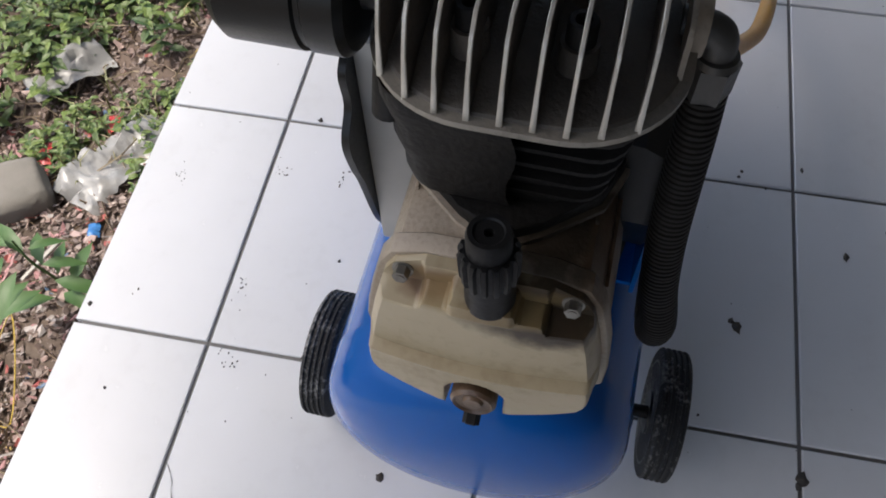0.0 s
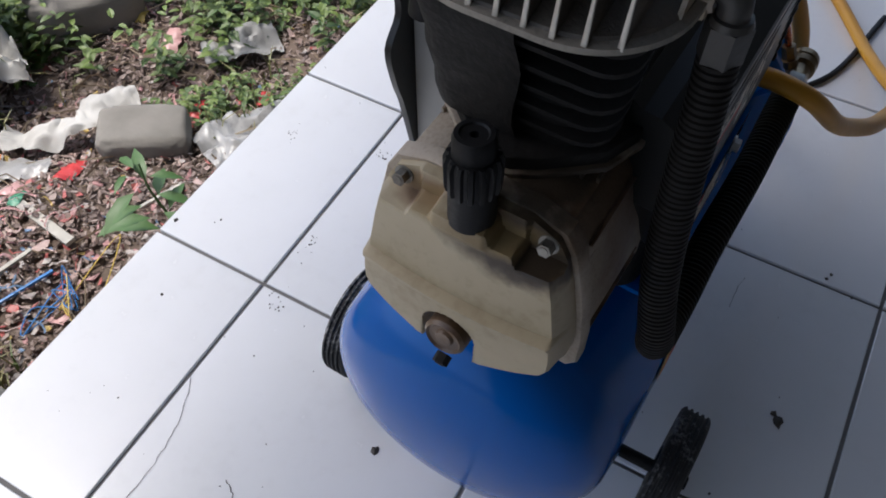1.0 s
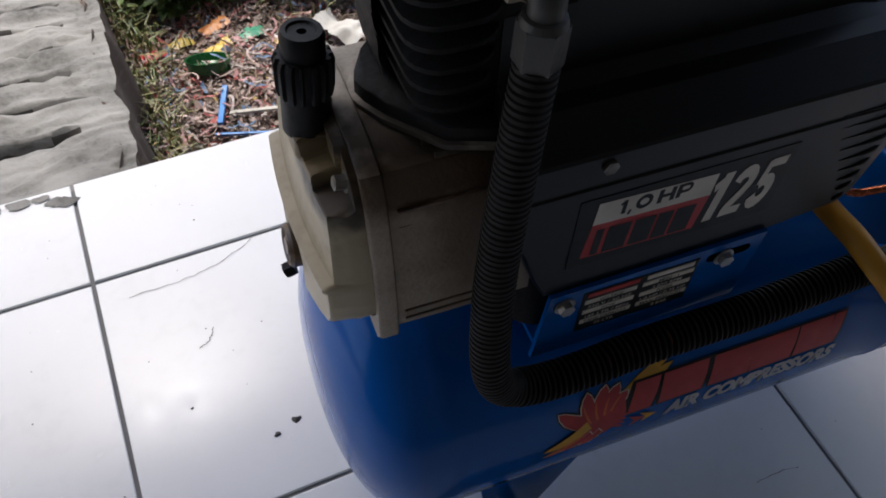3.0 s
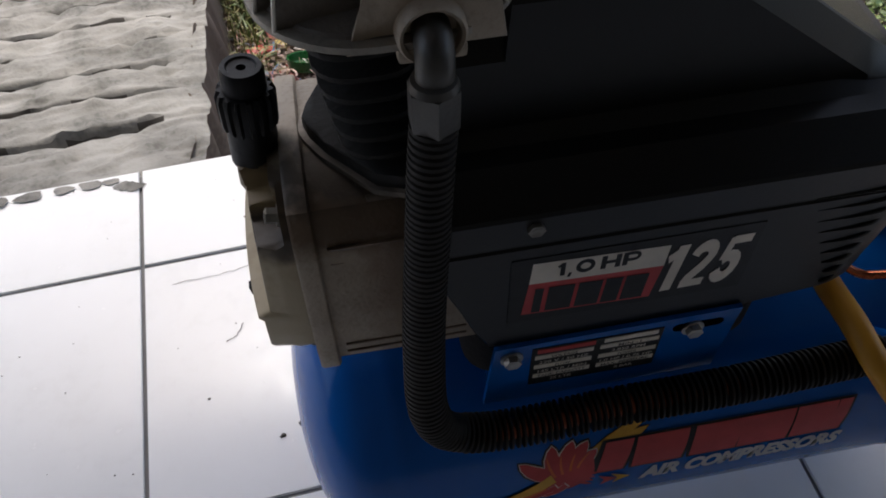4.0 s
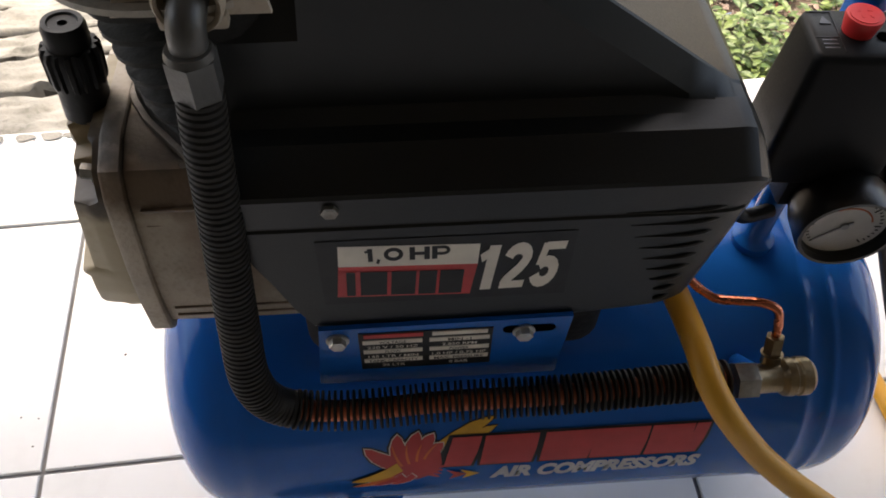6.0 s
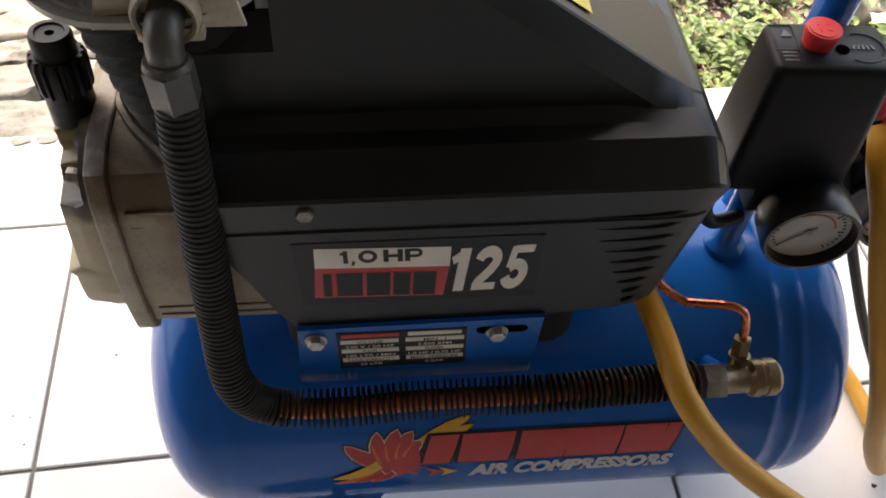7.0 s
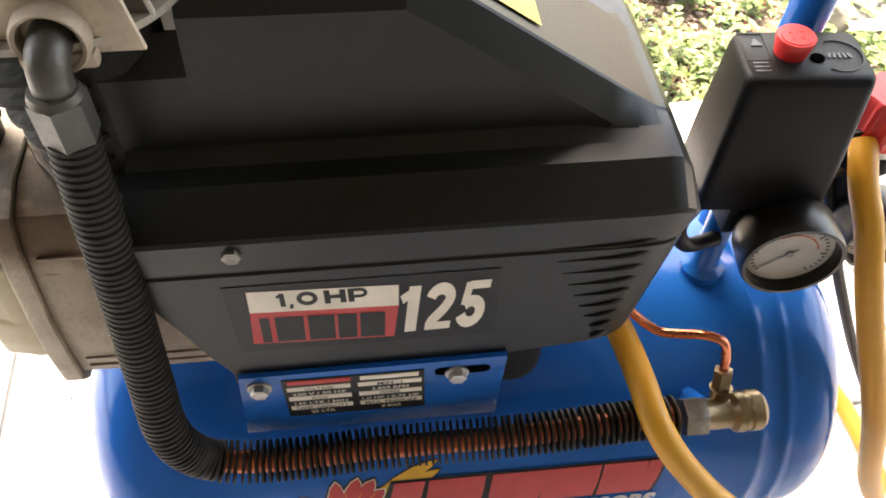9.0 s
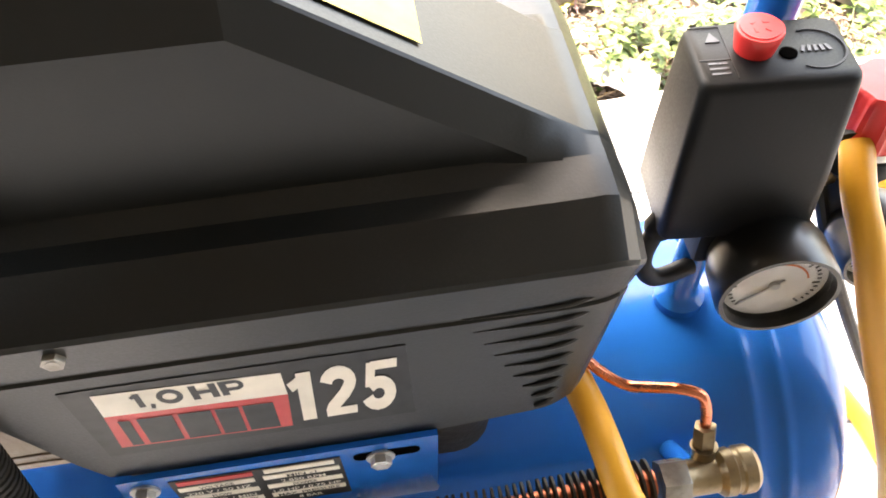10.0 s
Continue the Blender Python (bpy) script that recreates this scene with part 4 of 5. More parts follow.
def bold_glyph(kind):
    """Centre lines of the heavy figures, in a cell one unit high: (points, stroke width, closed)."""
    arc = lambda cx, cy, rx, ry, a0, a1, n=9: [(cx + rx * math.cos(radians(a0 + (a1 - a0) * q / n)), cy + ry * math.sin(radians(a0 + (a1 - a0) * q / n))) for q in range(n + 1)]
    if kind == "1":
        return [([(0.33, 0.0), (0.33, 1.0)], 0.30, False), ([(0.02, 0.73), (0.33, 0.90)], 0.19, False)]
    if kind == "2":
        return [(arc(0.36, 0.70, 0.25, 0.20, 175, -25) + [(0.48, 0.46), (0.20, 0.20), (0.15, 0.085)], 0.25, False), ([(0.05, 0.085), (0.72, 0.085)], 0.17, False)]
    if kind == "5":
        return [([(0.74, 0.915), (0.20, 0.915)], 0.17, False), ([(0.21, 0.98), (0.17, 0.50)], 0.19, False), (arc(0.36, 0.34, 0.25, 0.24, 140, -165, 13), 0.25, False)]
    if kind == "0":
        return [(arc(0.62, 0.5, 0.46, 0.38, 0, 360, 20)[:-1], 0.28, True)]
    if kind == ",":
        return [([(0.22, 0.16), (0.12, -0.18)], 0.20, False)]
    if kind == "H":
        return [([(0.14, 0.0), (0.14, 1.0)], 0.34, False), ([(1.04, 0.0), (1.04, 1.0)], 0.34, False), ([(0.14, 0.5), (1.04, 0.5)], 0.24, False)]
    return [([(0.14, 0.0), (0.14, 1.0)], 0.34, False), ([(0.14, 0.90)] + arc(0.70, 0.655, 0.28, 0.245, 90, -90, 8) + [(0.14, 0.41)], 0.23, False)]


def heavy_figures(kinds, advances, u, z, high, wide, slant, rise, v, mat, parent, name):
    """Heavy printed figures on the cover's side, one printed piece each."""
    x = 0.0
    for n_, (kind, adv) in enumerate(zip(kinds, advances)):
        bm = bmesh.new()
        for layer, (pts, w, closed) in enumerate(bold_glyph(kind)):
            sides = []
            m_ = len(pts)
            for q, (px_, py_) in enumerate(pts):
                a = pts[(q - 1) % m_] if closed or q else pts[0]
                b = pts[(q + 1) % m_] if closed or q < m_ - 1 else pts[-1]
                dx, dy = b[0] - a[0], b[1] - a[1]
                ln = math.hypot(dx, dy)
                nx_, ny_ = -dy / ln * w / 2, dx / ln * w / 2
                row = []
                for g in (1, -1):
                    X, Y = px_ + g * nx_ + x, py_ + g * ny_
                    row.append(bm.verts.new((u + wide * X + slant * high * Y, v - 0.00005 * layer, z + high * Y + rise * wide * X)))
                sides.append(row)
            for q in range(m_ if closed else m_ - 1):
                a, b = sides[q], sides[(q + 1) % m_]
                bm.faces.new((a[0], a[1], b[1], b[0]))
        x += adv
        part(name, bm, mat, parent, "", 0)


heavy_figures("1,0HP", (0.62, 0.50, 1.62, 1.36, 1.2), 0.0210, 0.4080, 0.0105, 0.0080, 0.0, 0.0, VS - 0.0007, "black_ink", stick, "printed_figure")
heavy_figures("125", (0.66, 0.84, 0.8), 0.0752, 0.3785, 0.0380, 0.0185, 0.09, 0.03, VS - 0.0007, "white_ink", stick, "printed_figure")
# warning label on the sloping hood
bm = bmesh.new()
ya = top_z(0.143)
bm.faces.new([bm.verts.new(p) for p in ((0.143, -0.0225, ya + 0.0012), (0.143, 0.020, ya + 0.0012), (0.095, 0.020, top_z(0.095) + 0.0012), (0.095, -0.0225, top_z(0.095) + 0.0012))])
wl = part("warning_label", bm, "yellow_label", cover, "yellow warning label", 0)
# far side flange of the cover, wavy along its front
bm = bmesh.new()
o = spline([(-0.030, 0.515, 0), (-0.050, 0.505, 0), (-0.050, 0.482, 0), (-0.061, 0.466, 0), (-0.057, 0.44, 0), (-0.051, 0.42, 0), (-0.040, 0.37, 0), (-0.030, 0.343, 0)], 4)
prism(bm, [(p.x, p.y) for p in o] + [(-0.02, 0.343), (-0.02, 0.515)], Matrix(((1, 0, 0, 0), (0, 0, 1, 0.0785), (0, 1, 0, 0), (0, 0, 0, 1))), 0.004)
part("cover_flange", bm, "black_plastic", cover, "wavy dark edge of the motor cover")
# motor body, and the cover's front panel behind the head, light from the front put into its grey
part("motor_body", loft(bmesh.new(), [rrect(-0.020, 0.16, -0.07, 0.07, 0.02, z) for z in (0.301, 0.44)]), "black_iron", comp, "dark motor body under the cover")
part("baffle", box(bmesh.new(), -0.040, -0.035, 0.030, 0.0785, 0.345, 0.515, 0.002), "grey_panel", comp, "front panel of the motor cover, its front light painted as pale grey")

# air filter on the other side of the head
bm = bmesh.new()
lathe(bm, [(0, 0), (0.010, 0), (0.010, 0.008), (0.026, 0.009), (0.029, 0.012), (0.029, 0.024), (0.0275, 0.025), (0.0275, 0.027), (0.029, 0.028), (0.029, 0.058), (0.026, 0.062), (0, 0.062)], aim((-0.056, 0.052, 0.566), (0, 1, 0)), 36)
flt = part("air_filter", bm, "black_plastic", comp, "round black plastic intake filter")

# pressure switch, gauges, regulator and handle
bm = bmesh.new()
loft(bm, [rrect(0.2505, 0.3201, -0.0125, 0.0345, 0.005, 0.378), rrect(0.2495, 0.3211, -0.0135, 0.0355, 0.006, 0.380), rrect(0.2505, 0.3201, -0.0125, 0.0345, 0.006, 0.4120), rrect(0.2530, 0.3176, -0.0092, 0.0312, 0.006, 0.4620), rrect(0.2538, 0.3168, -0.0084, 0.0304, 0.0055, 0.4654), rrect(0.2552, 0.3154, -0.0070, 0.0290, 0.005, 0.4668)])
sw = part("pressure_switch", bm, "switch_plastic", comp, "black plastic pressure switch box", 50)
bt = bmesh.new()
lathe(bt, [(0, 0), (0.0080, 0), (0.0097, 0.0090), (0.0093, 0.0102), (0, 0.0106)], pose(0.2788, 0.0130, 0.4668), 32)
sw.matrix_basis = pose(0.2838, 0.0052, 0, 0, 0, -4.7) @ pose(-0.2853, -0.0110, 0)
part("red_button", bt, "red", sw, "red round on-off knob")
part("button_ring", lathe(bmesh.new(), [(0.0062, 0.0), (0.0080, 0.0), (0.0080, 0.0004), (0.0062, 0.0004)], pose(0.2788, 0.0130, 0.4771), 28), "red", sw, "raised ring on the red knob")
for k in range(4):
    a = radians(45 + 90 * k)
    part("button_mark", box(bmesh.new(), -0.0012, 0.0012, -0.0006, 0.0006, 0, 0.0005, 0, pose(0.2788 + 0.0035 * math.cos(a), 0.0130 + 0.0035 * math.sin(a), 0.4772, 0, 0, 45 * k)), "red", sw)
# no recess here: a flat black disc paints the hole's shade
part("lock_hole", lathe(bmesh.new(), [(0, 0), (0.0036, 0), (0.0036, 0.0005), (0, 0.0005)], pose(0.2912, 0.0085, 0.4668), 20), "hole_shade", sw, "hole beside the knob, its shade painted as a flat black disc")
# moulded marks on the switch lid
TOPM = pose(0.2555, 0.0150, 0.4667)
for x0, x1, y0, y1 in ((0.0, 0.0125, 0.0125, 0.0130), (0.0, 0.0125, -0.0080, -0.0075), (0.0125, 0.0130, -0.0190, 0.0130)):
    part("moulded_line", box(bmesh.new(), x0, x1, y0, y1, 0, 0.0004, 0, TOPM), "black_ink", sw)
part("moulded_triangle", prism(bmesh.new(), [(0.005, 0.003), (0.011, 0.003), (0.008, 0.009)], TOPM, 0.0005), "grey_relief", sw, "raised warning triangle")
for k in range(3):
    part("moulded_bar", box(bmesh.new(), 0.003, 0.0105, -0.0165 + 0.003 * k, -0.0155 + 0.003 * k, 0, 0.0004, 0, TOPM), "grey_relief", sw)
bm = bmesh.new()
for k in range(26):
    a = radians(-120 + 9 * k)
    box(bm, -0.0009, 0.0009, -0.0004, 0.0004, 0, 0.0004, 0, pose(0.3025, 0.0105, 0.4668) @ pose(0, 0, 0, 0, 0, math.degrees(a)) @ pose(0.0118, 0, 0, 0, 0, 90))
part("moulded_arc", bm, "black_ink", sw, "moulded arc on the switch lid")
bm = bmesh.new()
for k in range(5):
    box(bm, -0.0007, 0.0007, -0.0018, 0.0018, 0, 0.0004, 0, pose(0.3025 - 0.005 + 0.0025 * k, 0.0105, 0.4668, 0, 0, -20 + 10 * k))
part("moulded_bars", bm, "grey_relief", sw, "row of raised bars on the switch lid")
# post from tank to switch, cable gland and cable loop
post = part("tank_nipple", lathe(bmesh.new(), [(0.014, 0), (0.014, 0.007), (0.0105, 0.010), (0.0085, 0.013), (0.0085, 0.085), (0, 0.085)], pose(0.279, 0.006, 0.2895), 24), "tank", comp, "blue threaded nipple on the tank")
bm = bmesh.new()
box(bm, 0.268, 0.306, -0.014, 0.024, 0.352, 0.379, 0.004)
part("manifold", bm, "switch_plastic", comp, "dark manifold block")
gl = part("cable_gland", lathe(bmesh.new(), [(0, 0), (0.0065, 0), (0.0072, 0.004), (0.0072, 0.012), (0.0055, 0.015), (0, 0.015)], aim((0.256, -0.004, 0.384), (-0.55, -0.15, -0.8)), 20), "switch_plastic", comp, "black cable gland")
cl = spline([(0.2495, -0.0055, 0.374), (0.2450, -0.008, 0.362), (0.2450, -0.010, 0.350), (0.2540, -0.009, 0.338), (0.275, -0.002, 0.334)], 8)
part("cable_loop", tube(bmesh.new(), cl, 0.0048, 12), "rubber_clean", comp, "short black cable loop")


def gauge(p, d, r, long):
    """A round gauge that faces along d, with dial, scale, hand and glass."""
    m = aim(p, d)
    g = part("pressure_gauge", lathe(bmesh.new(), [(0, -long), (r * 0.72, -long), (r * 0.95, -long * 0.78), (r * 1.06, -long * 0.5), (r * 1.08, 0.002), (r * 1.04, 0.005), (r * 0.96, 0.005), (r * 0.93, 0.001), (r * 0.92, -0.0035), (0, -0.0035)], m, 48), "gauge_black", comp, "black pressure gauge with pale dial")
    part("dial", lathe(bmesh.new(), [(0, -0.0034), (r * 0.915, -0.0034), (r * 0.915, -0.003), (0, -0.003)], m, 40), "dial", g, "pale dial card")
    bm = bmesh.new()
    for k in range(31):
        a = radians(-45 + 9 * k)
        big = k % 5 == 0
        box(bm, r * (0.66 if big else 0.73), r * 0.80, -0.0004, 0.0004, -0.0029, -0.0026, 0, m @ pose(0, 0, 0, 0, 0, math.degrees(a)))
    part("scale_marks", bm, "black_ink", g, "black scale marks on the dial")
    bm = bmesh.new()
    for k in range(12):
        a = 20 + 9 * k
        box(bm, r * 0.55, r * 0.585, -r * 0.05, r * 0.05, -0.0029, -0.0026, 0, m @ pose(0, 0, 0, 0, 0, a))
    part("scale_arc", bm, "orange_ink", g, "orange arc on the dial")
    bm = bmesh.new()
    box(bm, -r * 0.2, r * 0.72, -0.0007, 0.0007, -0.0024, -0.0019, 0, m @ pose(0, 0, 0, 0, 0, 222))
    lathe(bm, [(0, -0.0026), (0.0026, -0.0026), (0.0022, -0.0012), (0, -0.0012)], m, 14)
    part("pointer", bm, "grey_ink", g, "thin pointer at zero")
    gz = part("gauge_glass", lathe(bmesh.new(), [(0, 0.0), (r * 0.93, 0.0), (r * 0.93, 0.0012), (0, 0.0014)], m, 40), "glass", g, "clear gauge glass")
    gz.visible_shadow = False
    return g


gauge((0.2975, -0.041, 0.3625), (-0.10, -1, 0.02), 0.0265, 0.036)
part("gauge_stem", tube(bmesh.new(), [Vector((0.2985, -0.008, 0.364)), Vector((0.294, 0.006, 0.366))], 0.009, 16), "brass", comp, "short brass gauge stem")
gauge((0.377, -0.010, 0.333), (0.0, -1, 0.05), 0.0225, 0.032)
# regulator with its red knob
m = pose(0.366, 0.028, 0.336)
reg = part("regulator", lathe(bmesh.new(), [(0, 0), (0.013, 0), (0.016, 0.004), (0.016, 0.028), (0.020, 0.033), (0.020, 0.045), (0.017, 0.048), (0, 0.05)], m, 32), "switch_plastic", comp, "dark pressure regulator body")
part("lock_ring", lathe(bmesh.new(), [(0.013, 0.047), (0.0195, 0.047), (0.0195, 0.0515), (0.013, 0.0515)], m, 32), "steel", reg, "pale lock ring")
knurl = lambda a, h: 1.03 if math.sin(a * 12) > 0.2 else 0.985
knob = part("regulator_knob", lathe(bmesh.new(), [(0, 0.052), (0.0200, 0.052), (0.0210, 0.055), (0.0190, 0.077), (0.0180, 0.081), (0.0165, 0.0825), (0, 0.083)], m, 96, knurl), "red", reg, "ribbed red regulator knob")
part("cross_pipe", tube(bmesh.new(), [Vector((0.295, 0.016, 0.365)), Vector((0.362, 0.028, 0.362))], 0.008, 16), "brass", reg, "brass cross pipe")
part("hose_outlet", lathe(bmesh.new(), [(0, 0), (0.0085, 0), (0.0085, 0.010), (0, 0.010)], aim((0.356, 0.024, 0.392), (-0.5, -0.85, -0.1)), 18), "switch_plastic", reg, "dark hose outlet")
# handle post behind the switch
hp = spline([(0.306, 0.052, 0.27), (0.306, 0.052, 0.40), (0.313, 0.054, 0.52), (0.322, 0.054, 0.59), (0.342, 0.052, 0.63), (0.40, 0.052, 0.64)], 8)
part("handle", tube(bmesh.new(), hp, 0.0115, 20), "tank", comp, "blue painted tubular handle")
# breather stub beneath the head
part("breather_stub", tube(bmesh.new(), [Vector((-0.062, 0.050, 0.548)), Vector((-0.066, 0.054, 0.505))], 0.0075, 14), "rubber_clean", comp, "black breather stub")

# ---------------------------------------------------------------- hoses and cable
def laid(name, pts, r, mat, label, category, per=10, seg=16):
    m = comp.matrix_basis
    line = [m @ p for p in spline(pts, per)]
    return thing(name, tube(bmesh.new(), line, r, seg), mat, label, category)


laid("air_hose", [(0.192, -0.025, 0.338), (0.2064, -0.0600, 0.3180), (0.2105, -0.0850, 0.3150), (0.2140, -0.1070, 0.3095), (0.2225, -0.1210, 0.2980), (0.2376, -0.1310, 0.2794), (0.2572, -0.1400, 0.2583), (0.2880, -0.1520, 0.2330), (0.345, -0.1740, 0.1980), (0.43, -0.1920, 0.160), (0.52, -0.203, 0.110), (0.61, -0.19, 0.045), (0.70, -0.15, 0.012), (0.80, -0.08, 0.0092), (0.92, 0.02, 0.0092)], 0.0082, "hose", "orange-yellow rubber air hose hanging from the motor cover", "hose")
laid("air_hose", [(0.352, 0.016, 0.392), (0.3475, -0.006, 0.380), (0.351, -0.026, 0.360), (0.362, -0.047, 0.315), (0.391, -0.080, 0.225), (0.425, -0.085, 0.135), (0.470, -0.073, 0.055), (0.505, -0.040, 0.014), (0.508, 0.010, 0.0092), (0.500, 0.055, 0.0092), (0.47, 0.16, 0.0092), (0.50, 0.26, 0.0092), (0.62, 0.30, 0.0092), (0.74, 0.22, 0.0092), (0.72, 0.05, 0.0092), (0.62, -0.02, 0.0092)], 0.0082, "hose", "orange-yellow air hose looping from the regulator to the tiles", "hose")
laid("power_cable", [(0.345, 0.03, 0.37), (0.362, 0.010, 0.315), (0.395, 0.002, 0.245), (0.44, -0.005, 0.16), (0.50, -0.02, 0.06), (0.55, -0.05, 0.0055), (0.64, -0.12, 0.0045), (0.8, -0.15, 0.0045)], 0.004, "rubber_clean", "thin black power cable trailing over the tiles", "cable", 10, 10)

# ---------------------------------------------------------------- outside: ramp, litter, weeds
bm = bmesh.new()
nx, ny = 70, 330
X0, X1 = -1.6, -0.225
rows = []
for i in range(nx + 1):
    x = X0 + (X1 - X0) * (i / nx)
    row = []
    for j in range(ny + 1):
        y = EDGE + 0.002 + 1.45 * j / ny
        wav = 0.012 * noise.noise((x * 5, y * 3, 1))
        z = -0.028 - 0.215 * max(0, y - EDGE)
        ph = ((y + wav - 0.30) / 0.088) % 1.0
        if y > 0.29 and x < -0.29 + 0.03 * noise.noise((y * 9, 0, 0)):
            d = min(ph, 1 - ph)
            z -= 0.048 * max(0.0, 1 - d / 0.13) * (0.7 + 0.5 * noise.noise((x * 8, y * 2, 5)))
            z += 0.010 * ph
        z += 0.009 * noise.noise((x * 9, y * 9, 2)) + 0.008 * noise.noise((x * 30, y * 46, 4)) + 0.006 * noise.noise((x * 70, y * 90, 6))
        row.append(bm.verts.new((x + (0.014 * noise.noise((y * 14, 3, 0)) if i == nx else 0), y, z)))
    rows.append(row)
for a, b in zip(rows, rows[1:]):
    for j in range(ny):
        f = bm.faces.new((a[j], b[j], b[j + 1], a[j + 1]))
        y = a[j].co.y
        ph = ((y + 0.012 * noise.noise((a[j].co.x * 5, y * 3, 1)) - 0.30) / 0.088) % 1.0
        # groove bottoms recoloured dark: their shade is painted on
        if y > 0.28 and a[j].co.x < -0.29 and min(ph, 1 - ph) < 0.065 + 0.06 * noise.noise((a[j].co.x * 14, y * 9, 8)):
            f.material_index = 1
edge_line = [v.co.copy() for v in rows[-1]]
ramp = thing("ramp", bm, "concrete", "rough grooved concrete ramp beside the porch", "ramp", kind="structure", smooth=60)
# second slot: painted shade in the grooves
ramp.data.materials.append(M["dirt"])
bm = bmesh.new()
bank = []
for q in range(11):
    f = q / 10
    row = []
    for p in edge_line[::3]:
        x, z = p.x - 0.03 + 0.034 * f, p.z + 0.004 + (GROUND - 0.03 - p.z) * f ** 1.5
        d = 0.030 * noise.noise((x * 11, p.y * 11, 4)) + 0.022 * noise.noise((x * 32, p.y * 32, 9)) + 0.005 * noise.noise((x * 80, p.y * 80, 2))
        row.append(bm.verts.new((x + 0.6 * d, p.y, z + d - (0.02 if q == 0 else 0.0))))
    bank.append(row)
for a, b in zip(bank, bank[1:]):
    for j in range(len(a) - 1):
        bm.faces.new((a[j], b[j], b[j + 1], a[j + 1]))
thing("dirt_bank", bm, "soil", "crumbling brown bank along the ramp's side", "dirt bank", kind="structure", smooth=60)


def ground_z(x, y):
    return GROUND + 0.05 * noise.noise((x * 2.2, y * 2.2, 0)) + 0.025 * noise.noise((x * 7, y * 7, 3)) + 0.05 * max(0, min(1, (y - 1.0)))


def cloud(name, verts, faces, mat, label, category):
    me = bpy.data.meshes.new(name)
    me.from_pydata(verts, [], faces)
    me.materials.append(M[mat])
    return tagged(new(name, me), label, category, kind="stuff")


def leaf(V, F, p, d, up, l, w, droop=0.25):
    """One pointed leaf, folded along its midrib."""
    d = d.normalized()
    s = d.cross(up)
    s = s.normalized() if s.length > 1e-4 else d.orthogonal().normalized()
    n = s.cross(d)
    k = len(V)
    V += [tuple(p), tuple(p + d * l * 0.3 + s * w * 0.42 + n * w * 0.12), tuple(p + d * l * 0.3 - s * w * 0.42 + n * w * 0.12), tuple(p + d * l * 0.36 - n * w * 0.03),
          tuple(p + d * l * 0.66 + s * w * 0.40 - n * l * droop * 0.35 + n * w * 0.1), tuple(p + d * l * 0.66 - s * w * 0.40 - n * l * droop * 0.35 + n * w * 0.1), tuple(p + d * l * 0.68 - n * l * droop * 0.4), tuple(p + d * l - n * l * droop)]
    F += [(k, k + 3, k + 1), (k, k + 2, k + 3), (k + 1, k + 3, k + 6, k + 4), (k + 3, k + 2, k + 5, k + 6), (k + 4, k + 6, k + 7), (k + 6, k + 5, k + 7)]


rnd = random.Random(11)


def weeds(name, count, region, hmin, hmax, lmin, lmax, mat, label):
    V, F = [], []
    made = 0
    while made < count:
        x, y = rnd.uniform(-0.75, 2.6), rnd.uniform(0.25, 2.6)
        if rnd.random() > region(x, y):
            continue
        made += 1
        z = ground_z(x, y) - 0.01
        h = rnd.uniform(hmin, hmax)
        tilt = Vector((rnd.uniform(-0.4, 0.4), rnd.uniform(-0.4, 0.4), 1)).normalized()
        n = rnd.randint(8, 15)
        for q in range(n):
            f = (q + 1) / n
            p = Vector((x, y, z)) + tilt * h * f
            a = q * 2.4 + rnd.uniform(-0.4, 0.4)
            d = Vector((math.cos(a), math.sin(a), rnd.uniform(-0.1, 0.7)))
            l = rnd.uniform(lmin, lmax) * (1.15 - 0.5 * f)
            leaf(V, F, p, d, Vector((0, 0, 1)), l, l * rnd.uniform(0.42, 0.62))
    return cloud(name, V, F, mat, label, "weeds")


def weed_region(x, y):
    far = 0.98 - 0.55 * max(0.0, min(1.0, (x - 0.28) / 0.5)) + 0.10 * noise.noise((x * 5, y * 5, 9))
    hole = noise.noise((x * 4.5, y * 4.5, 20)) > 0.33
    if x < -0.19:
        far = 1.68
    return 0.0 if y < far or (hole and y < 1.5) else 1.0


weeds("weed_patch", 2600, weed_region, 0.05, 0.20, 0.022, 0.045, "leaf", "dense low green weeds with small ovate leaves")
weeds("weed_patch", 160, lambda x, y: 1.0 if 0.42 < x < 1.0 and 0.22 < y < 0.75 and noise.noise((x * 6, y * 6, 2)) > 0.05 else 0.0, 0.02, 0.08, 0.015, 0.032, "leaf", "sparse small weeds among the litter")

weeds("weed_patch", 900, lambda x, y: 1.0 if -0.19 < x < 0.75 and 1.02 + 0.08 * noise.noise((x * 6, 0, 4)) < y < 1.75 else 0.0, 0.08, 0.26, 0.030, 0.058, "leaf", "thick green weeds behind the litter")

